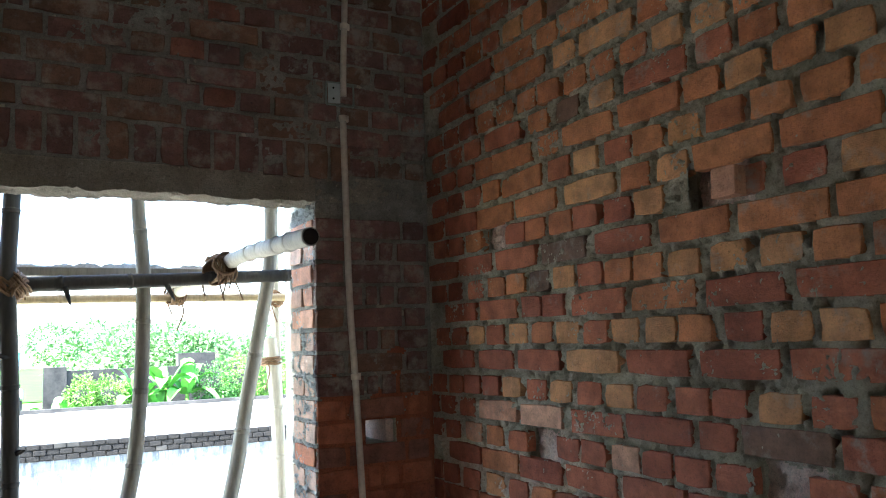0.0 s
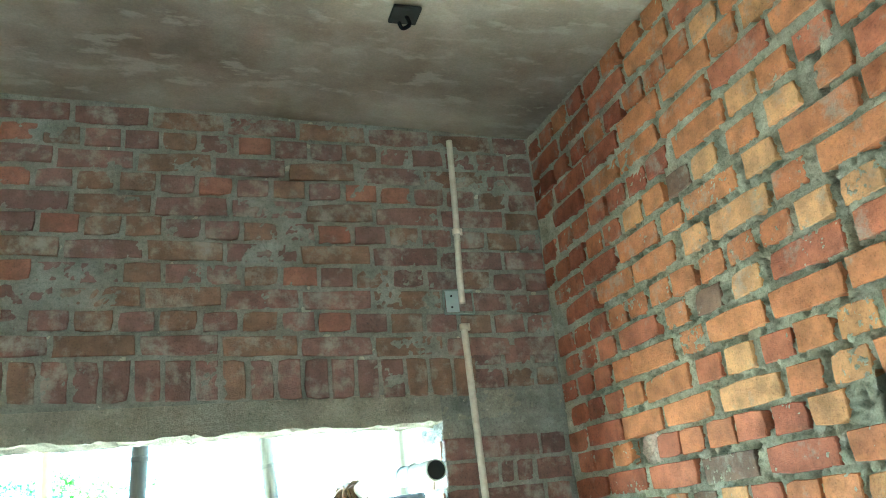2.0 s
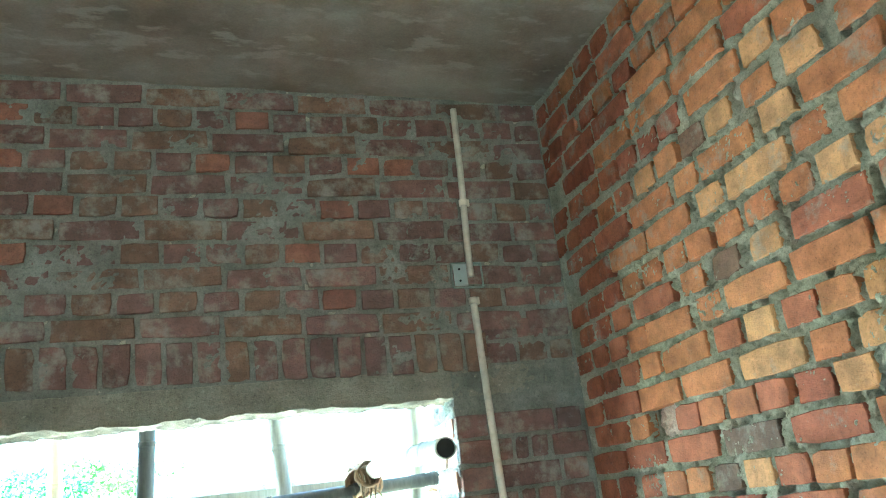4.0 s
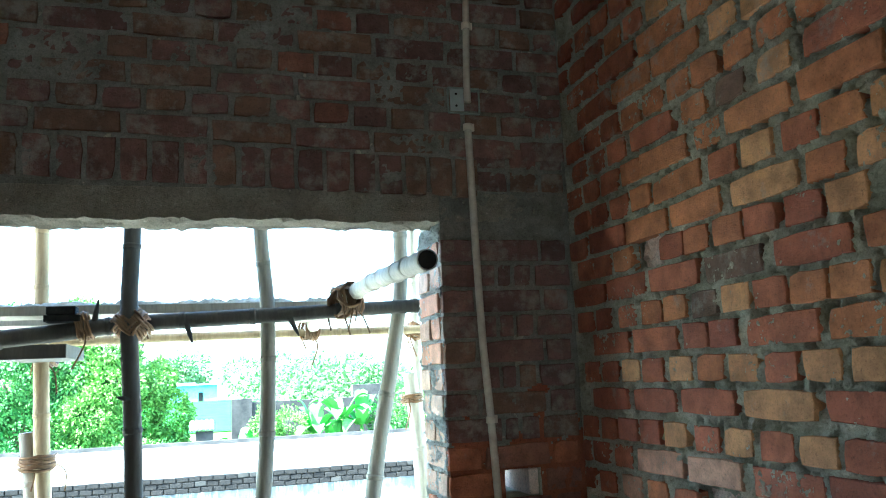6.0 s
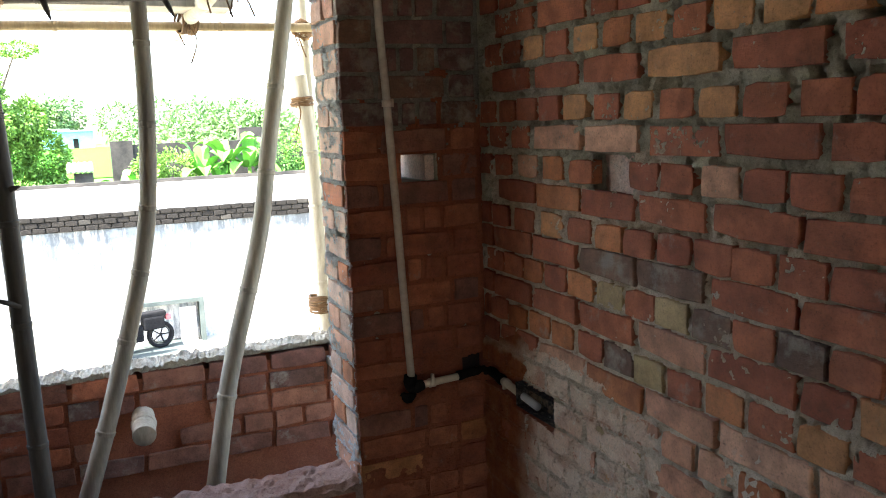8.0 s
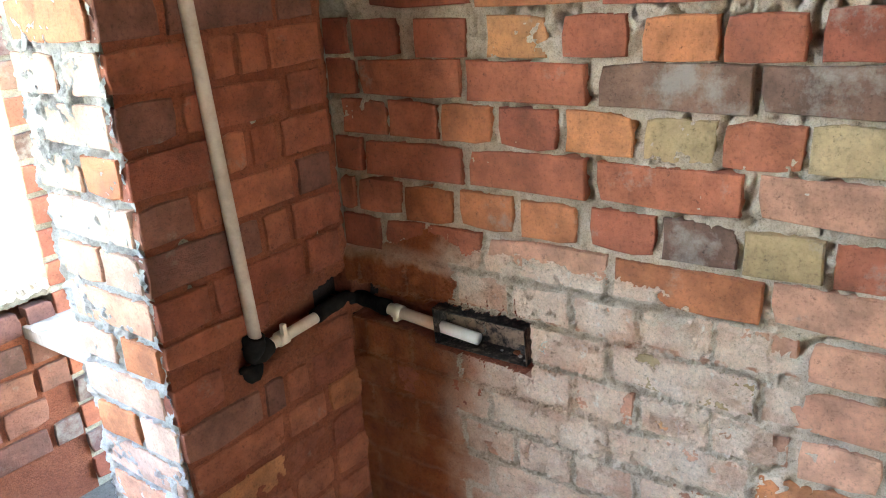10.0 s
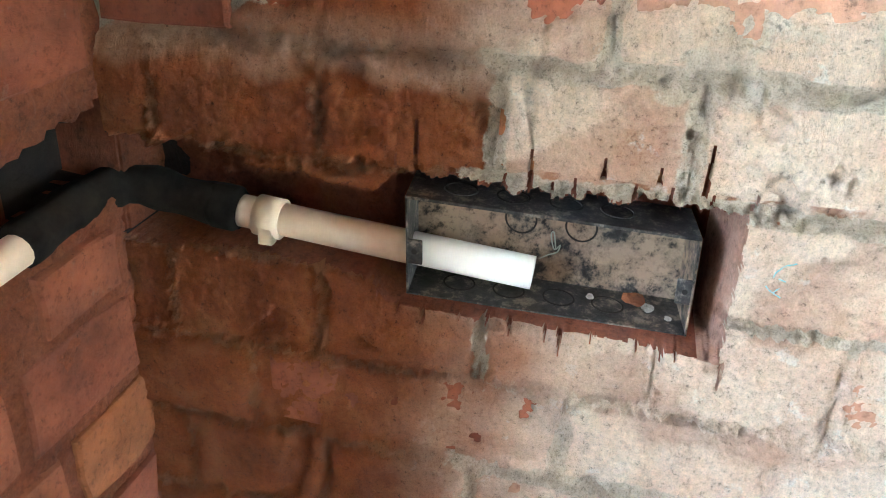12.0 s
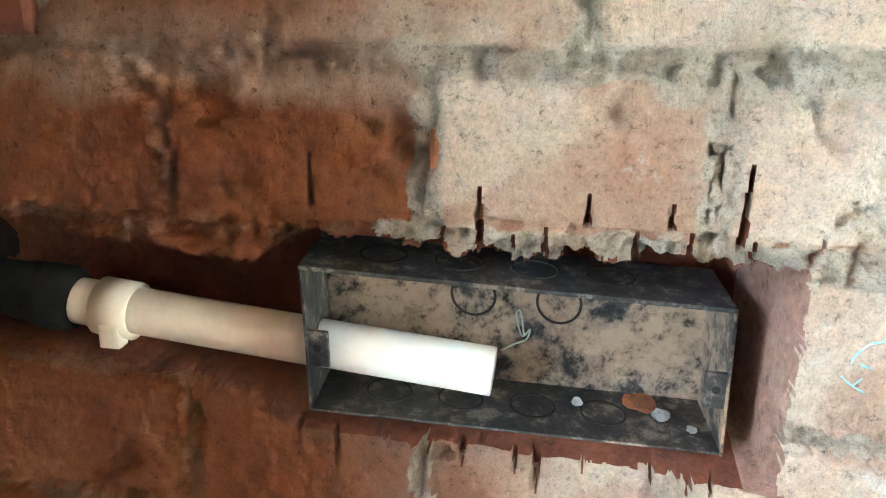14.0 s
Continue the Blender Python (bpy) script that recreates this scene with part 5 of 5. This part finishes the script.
for row in range(3):
    x = -7.6 + 0.12 * (row % 2)
    while x < 6.2:
        ob = new("brick", mesh_edge if rnd.random() < 0.94 else mesh_edge2)
        ob.parent = house
        ob.matrix_basis = Matrix.Translation((x, -0.06 + rnd.uniform(-0.015, 0.015), -0.47 + 0.118 * row - GROUND + rnd.uniform(-0.006, 0.006))) @ Matrix.Rotation(rnd.gauss(0, 0.04), 4, "Y")
        x += 0.252
boxes("edge_strip", [((-16, NB - 0.03, -0.53), (-7.7, NB + 0.05, -0.17)), ((6.2, NB - 0.03, -0.53), (16, NB + 0.05, -0.17)), ((-7.7, NB - 0.0, -0.53), (6.2, NB + 0.05, -0.19))], mat_oldwall, house, "dark brick edge")

# Dark grey-green concrete for the door frame and step.
mat_frame = plain_noise_material("dark_grey_concrete", [(0.3, (0.035, 0.045, 0.042)), (0.7, (0.085, 0.10, 0.094))], 3.0)
compound = boxes("compound_wall", [((-6.0, NB - 1.40, GROUND), (-0.80, NB - 1.25, -1.93))], mat_roof, bevel=0.02)
tagged(compound, "low whitewashed yard wall before the building", "wall", kind="structure")
gate = thing("doorway", "grey concrete door frame with a pale open leaf", "doorway", (0.1, NB - 0.3, GROUND))
boxes("post", [((0.70, NB - 0.42, GROUND), (0.80, NB - 0.02, -2.24))], mat_frame, gate)
boxes("beam", [((-0.95, NB - 0.42, -2.24), (0.80, NB - 0.02, -2.15))], mat_frame, gate)
boxes("leaf", [((0.28, NB - 0.30, GROUND), (0.62, NB - 0.24, -2.36))], mat_roof, gate, "pale open door leaf")
boxes("step", [((-0.85, NB - 2.6, GROUND), (0.27, NB - 0.1, GROUND + 0.06))], mat_frame, gate, "dark concrete step")


def torus_part(name, centre, R, r, mat, parent, n=28):
    pts = [(centre[0] + R * math.cos(2 * math.pi * i / n), centre[1], centre[2] + R * math.sin(2 * math.pi * i / n)) for i in range(n + 1)]
    return tube_part(name, pts, [r] * (n + 1), mat, parent, sides=8, cap=False)


bike = thing("motorbike", "dark motorbike parked by the whitewashed wall", "motorbike", (-0.4, NB - 0.7, GROUND + 0.06))
for x in (-0.18, -1.38):
    c = (x, NB - 0.7, GROUND + 0.35)
    wheel = torus_part("wheel", c, 0.25, 0.045, mat_dark_steel, bike)
    torus_part("rim", c, 0.19, 0.012, mat_dark_steel, bike)
    for k in range(5):
        a = 2 * math.pi * k / 5
        tube_part("spoke", [c, (c[0] + 0.19 * math.cos(a), c[1], c[2] + 0.19 * math.sin(a))], [0.018, 0.012], mat_dark_steel, bike, sides=6)
boxes("seat", [((-0.85, NB - 0.82, GROUND + 0.75), (-0.05, NB - 0.58, GROUND + 0.88))], mat_dark_steel, bike, bevel=0.04)
boxes("engine", [((-1.05, NB - 0.82, GROUND + 0.28), (-0.55, NB - 0.6, GROUND + 0.62))], mat_dark_steel, bike, bevel=0.04)
boxes("tank", [((-1.3, NB - 0.84, GROUND + 0.72), (-0.85, NB - 0.56, GROUND + 0.98))], mat_dark_steel, bike, bevel=0.06)
boxes("side_panel", [((-0.55, NB - 0.84, GROUND + 0.5), (-0.1, NB - 0.58, GROUND + 0.78))], mat_dark_steel, bike, bevel=0.04)
boxes("tail_lamp", [((-0.05, NB - 0.76, GROUND + 0.66), (0.06, NB - 0.64, GROUND + 0.76))], mat_red, bike, bevel=0.01)
tube_part("handlebar", glide([(-1.28, NB - 1.0, GROUND + 1.05), (-1.2, NB - 0.7, GROUND + 1.0), (-1.28, NB - 0.4, GROUND + 1.05)], 10), [0.015] * 10, mat_dark_steel, bike, sides=8)
spin = Matrix.Translation((-0.18, NB - 0.7, 0)) @ Matrix.Rotation(radians(14), 4, "Z") @ Matrix.Translation((0.18, 0.7 - NB, 0))
for ob in bike.children:
    ob.matrix_basis = Matrix.Translation(-Vector(bike.location)) @ spin
tray = thing("concrete_trough", "shallow pale concrete trough on the ground", "trough", (2.6, 12.6, GROUND))
boxes("wall", [((2.2, 12.2, GROUND), (2.3, 13.6, GROUND + 0.3)), ((2.9, 12.2, GROUND), (3.0, 13.6, GROUND + 0.3)), ((2.3, 12.2, GROUND), (2.9, 12.3, GROUND + 0.3)), ((2.3, 13.5, GROUND), (2.9, 13.6, GROUND + 0.3))], mat_grey_paint, tray)


# ---- greenery ----
def leaves(blobs, count, size, seed, droop=0.3):
    """Many small folded leaves on the outer parts of several uneven clumps."""
    r = random.Random(seed)
    verts, faces = [], []
    vol = [b[3] * b[4] * b[5] for b in blobs]
    for _ in range(count):
        x, y, z, a, b, c = r.choices(blobs, vol)[0]
        d = Vector((r.gauss(0, 1), r.gauss(0, 1), r.gauss(0, 1))).normalized()
        q = r.uniform(0.5, 1.0) ** 0.5 * (1 + 0.35 * noise.noise(Vector((d.x * 2.2 + x, d.y * 2.2, d.z * 2.2 + z))))
        p = Vector((x + a * d.x * q, y + b * d.y * q, z + c * d.z * q))
        s = size * r.uniform(0.6, 1.3)
        out = (d + Vector((r.gauss(0, 0.6), r.gauss(0, 0.6), r.gauss(0, 0.6) - droop))).normalized()
        side = out.cross(Vector((r.gauss(0, 1), r.gauss(0, 1), r.gauss(0, 1)))).normalized()
        nrm = out.cross(side)
        o = len(verts)
        verts.extend((p, p + out * s * 0.5 + side * s * 0.28 + nrm * s * 0.08, p + out * s, p + out * s * 0.5 - side * s * 0.28 + nrm * s * 0.08))
        faces.extend(((o, o + 1, o + 2), (o, o + 2, o + 3)))
    return verts, faces


def tree(name, label, foot, blobs, count, size, mat, seed, trunk=0.16, category="tree"):
    t = thing(name, label, category, foot)
    v, f = leaves(blobs, count, size, seed)
    ob = new("crown", mesh_from("crown", v, f, mat))
    ob.parent, ob.location = t, -Vector(foot)
    r = random.Random(seed)
    top = max(b[2] for b in blobs)
    mid = Vector((sum(b[0] for b in blobs) / len(blobs), sum(b[1] for b in blobs) / len(blobs), foot[2] + (top - foot[2]) * 0.45))
    tube_part("trunk", glide([foot, (Vector(foot) + mid) / 2 + Vector((0.15, 0, 0)), mid], 10), [trunk * (1 - 0.05 * i) for i in range(10)], mat_bark, t, sides=9)
    for b in blobs[:6]:
        tube_part("limb", glide([mid - Vector((0, 0, 0.2)), (mid + Vector(b[:3])) / 2 + Vector((0, 0, 0.2)), b[:3]], 8), [trunk * 0.55 * (1 - 0.1 * i) for i in range(8)], mat_bark, t, sides=7)
    return t


G = GROUND
tree("broadleaf_tree", "large leafy tree crown behind the flat roof", (-7.5, 30.5, G), [(-8.5, 30, 2.2, 2.0, 1.8, 2.0), (-6.6, 30.5, 2.6, 1.6, 1.6, 1.5), (-9.8, 30, 0.4, 1.8, 1.5, 1.7), (-7.4, 29.5, 0.2, 1.8, 1.6, 1.6), (-7.5, 30.5, 4.0, 1.7, 1.4, 0.9)], 30000, 0.165, leaf_deep, 31, 0.25)
tree("broadleaf_tree", "spreading leafy tree with drooping bright foliage", (-4.6, 30.0, G), [(-5.0, 30, 3.2, 1.2, 1.2, 1.0), (-4.6, 29.6, 1.8, 1.1, 1.2, 1.1), (-5.4, 29.2, 0.6, 1.3, 1.2, 1.1), (-3.9, 30.2, 0.9, 0.9, 1.0, 1.1), (-4.7, 30, 4.3, 0.9, 0.9, 0.45), (-3.2, 30.2, 1.9, 0.7, 0.9, 0.8), (-2.7, 30.4, 0.6, 0.8, 0.9, 1.0), (-2.9, 30.4, -0.8, 0.9, 0.9, 0.9)], 30000, 0.150, leaf_mid, 32, 0.18)
tree("broadleaf_tree", "leafy tree with a thin feathery top", (-4.4, 33.0, G), [(-5.2, 33, 4.6, 1.1, 1.0, 0.5), (-3.4, 33, 4.7, 0.8, 0.8, 0.25), (-6.4, 33, 4.8, 1.0, 0.9, 0.6)], 4500, 0.16, leaf_mid, 33, 0.14)
for k, (x, y, z, w, h) in enumerate(((-7.8, 26.3, -0.7, 1.5, 0.9), (-5.6, 26.0, -0.9, 1.3, 0.9), (-3.7, 26.2, -0.9, 1.2, 0.95), (-2.6, 26.4, -1.0, 0.8, 0.9), (0.6, 26.2, 0.0, 0.55, 0.9), (1.4, 26.4, -0.2, 0.75, 1.0), (4.9, 26.3, 0.1, 0.8, 0.95), (5.9, 26.6, 0.2, 0.8, 1.1), (7.2, 26.4, 0.0, 0.9, 1.1))):
    tree("shrub", "dense green shrub growing behind the roof kerb", (x, y, G), [(x, y, z, w, 0.7, h), (x + 0.4 * w, y, z - 0.8, w, 0.8, 1.0), (x - 0.4 * w, y + 0.2, z - 1.2, w * 0.9, 0.8, 1.0)], 6500, 0.105, leaf_mid if k % 3 else leaf_deep, 50 + k, 0.06, "shrub")


def banana(x, y, z, scale, seed):
    r = random.Random(seed)
    plant = thing("banana_plant", "banana plant with broad torn leaves", "banana plant", (x, y, GROUND), "banana plants")
    tube_part("stem", glide([(x, y, GROUND), (x + 0.05, y, (GROUND + z) / 2), (x, y, z)], 8), [0.12 - 0.008 * i for i in range(8)], leaf_mid, plant, sides=9)
    for k in range(8):
        a = 2 * math.pi * k / 8 + r.uniform(-0.3, 0.3)
        rise = r.uniform(0.4, 1.3)
        verts, faces = [], []
        n = 12
        for i in range(n + 1):
            s = i / n
            reach = scale * (0.15 + 0.75 * s)
            p = Vector((x + math.cos(a) * reach * (1.3 - rise * 0.7), y + math.sin(a) * reach * (1.3 - rise * 0.7), z + scale * (rise * s * 1.2 - 0.75 * s * s)))
            w = scale * 0.17 * math.sin(math.pi * min(1, 0.08 + s * 0.95)) ** 0.6
            side = Vector((-math.sin(a), math.cos(a), 0))
            tear = r.uniform(0.75, 1.05)
            verts.extend((p + side * w * tear + Vector((0, 0, 0.25 * w)), p - Vector((0, 0, 0.02)), p - side * w * tear + Vector((0, 0, 0.25 * w))))
        for i in range(n):
            o = 3 * i
            faces.extend(((o, o + 1, o + 4, o + 3), (o + 1, o + 2, o + 5, o + 4)))
        ob = new("leaf", mesh_from("leaf", verts, faces, leaf_banana))
        ob.parent, ob.location = plant, -Vector(plant.location)


for k, (x, y, z, s) in enumerate(((2.3, 26.2, -0.1, 1.6), (3.2, 26.4, 0.35, 1.8), (3.9, 26.2, 0.1, 1.6), (-0.35, 25.9, -0.5, 1.1), (0.15, 26.0, -0.5, 0.9), (2.8, 25.8, -0.5, 1.1))):
    banana(x, y, z, s, 70 + k)
old = thing("old_wall", "mouldy dark brick wall behind the banana plants", "wall", (3, 29, GROUND))
boxes("wall", [((0.1, 29.0, GROUND), (7.5, 29.3, 0.98))], mat_oldwall, old)
boxes("pier", [((-0.5, 28.9, GROUND), (0.25, 29.4, 1.12))], mat_oldwall, old)
boxes("upper_block", [((4.2, 29.6, GROUND), (5.6, 30.2, 1.45))], mat_oldwall, old)
capp = thing("tiled_pier", "small pier with a pale ribbed tile cap", "pier", (-1.5, 27.2, GROUND))
boxes("pier", [((-1.75, 27.1, GROUND), (-1.15, 27.4, 0.12))], mat_oldwall, capp)
for k in range(5):
    tube_part("tile", [(-1.86 + 0.16 * k, 26.95, 0.20), (-1.86 + 0.16 * k, 27.25, 0.42), (-1.86 + 0.16 * k, 27.5, 0.25)], [0.085] * 3, mat_roof, capp, sides=10)
tagged(new("rice_field", mesh_from("rice_field", [(-30, 80, GROUND + 0.2), (14, 80, GROUND + 0.2), (14, 215, GROUND + 0.25), (-30, 215, GROUND + 0.25)], [(0, 1, 2, 3)], mat_field)), "bright green rice field", "field", kind="structure")
hut = thing("blue_house", "small blue house with a grey sheet roof", "house", (-5, 220, GROUND))
boxes("wall", [((-11.5, 218, GROUND), (0.2, 226, 1.2))], mat_blue, hut)
boxes("roof", [((-12.2, 217.2, 1.2), (-5.4, 227, 1.9)), ((-5.6, 217.2, 1.2), (0.9, 227, 1.5))], mat_tinroof, hut)
boxes("door", [((-4.6, 217.9, GROUND), (-3.4, 218, -0.6))], mat_dark_steel, hut)


def far_wood(name, label, x0, x1, y, low, high, count, size, mat, seed):
    r = random.Random(seed)
    blobs = []
    for k in range(46):
        x = r.uniform(x0, x1)
        h = low + (high - low) * (0.5 + 0.5 * noise.noise(Vector((x * 0.09, y, seed)))) * r.uniform(0.6, 1.1)
        blobs.append((x, y + r.uniform(-6, 6), GROUND + h * 0.55, r.uniform(2, 4.5) * size, 3.0, h * 0.5))
    v, f = leaves(blobs, 3 * count, 0.48 * size, seed)
    ob = new(name, mesh_from(name, v, f, mat))
    tagged(ob, label, "trees", kind="stuff")


far_wood("tree_line", "row of mid-distance trees beyond the wall", 4, 44, 75, 4.0, 8.4, 11000, 1.0, leaf_pale, 81)
far_wood("tree_line", "row of mid-distance trees beyond the field", -46, -11, 75, 4.0, 8.0, 8000, 1.0, leaf_mid, 83)
far_wood("tree_line", "hazy distant woodland edge", -160, 220, 260, 9, 17, 14000, 2.6, leaf_pale, 82)

# blue chalk strokes on the smeared mortar beside the switch box
mat_chalk = plain_noise_material("blue_chalk", [(0.40, (0.22, 0.62, 0.66)), (0.62, (0.52, 0.60, 0.57))], 260)
chalk = thing("chalk_mark", "faint turquoise chalk scribble on the smeared brick", "chalk mark", (-0.01, -0.487, 0.70))
for stroke in (((0.496, 0.716), (0.489, 0.713), (0.485, 0.709), (0.4835, 0.704)), ((0.487, 0.7035), (0.492, 0.702)), ((0.480, 0.698), (0.483, 0.695), (0.486, 0.693)), ((0.489, 0.697), (0.486, 0.693), (0.491, 0.690))):
    line = glide([(-fine_height(a, b) - 0.0001, -a, b) for a, b in stroke], 16)
    line = [(-fine_height(-p[1], p[2]) + 0.0003, p[1], p[2]) for p in line]
    tube_part("stroke", line, [0.0006 + 0.0003 * math.sin(3.1 * i) for i in range(16)], mat_chalk, chalk, sides=6)
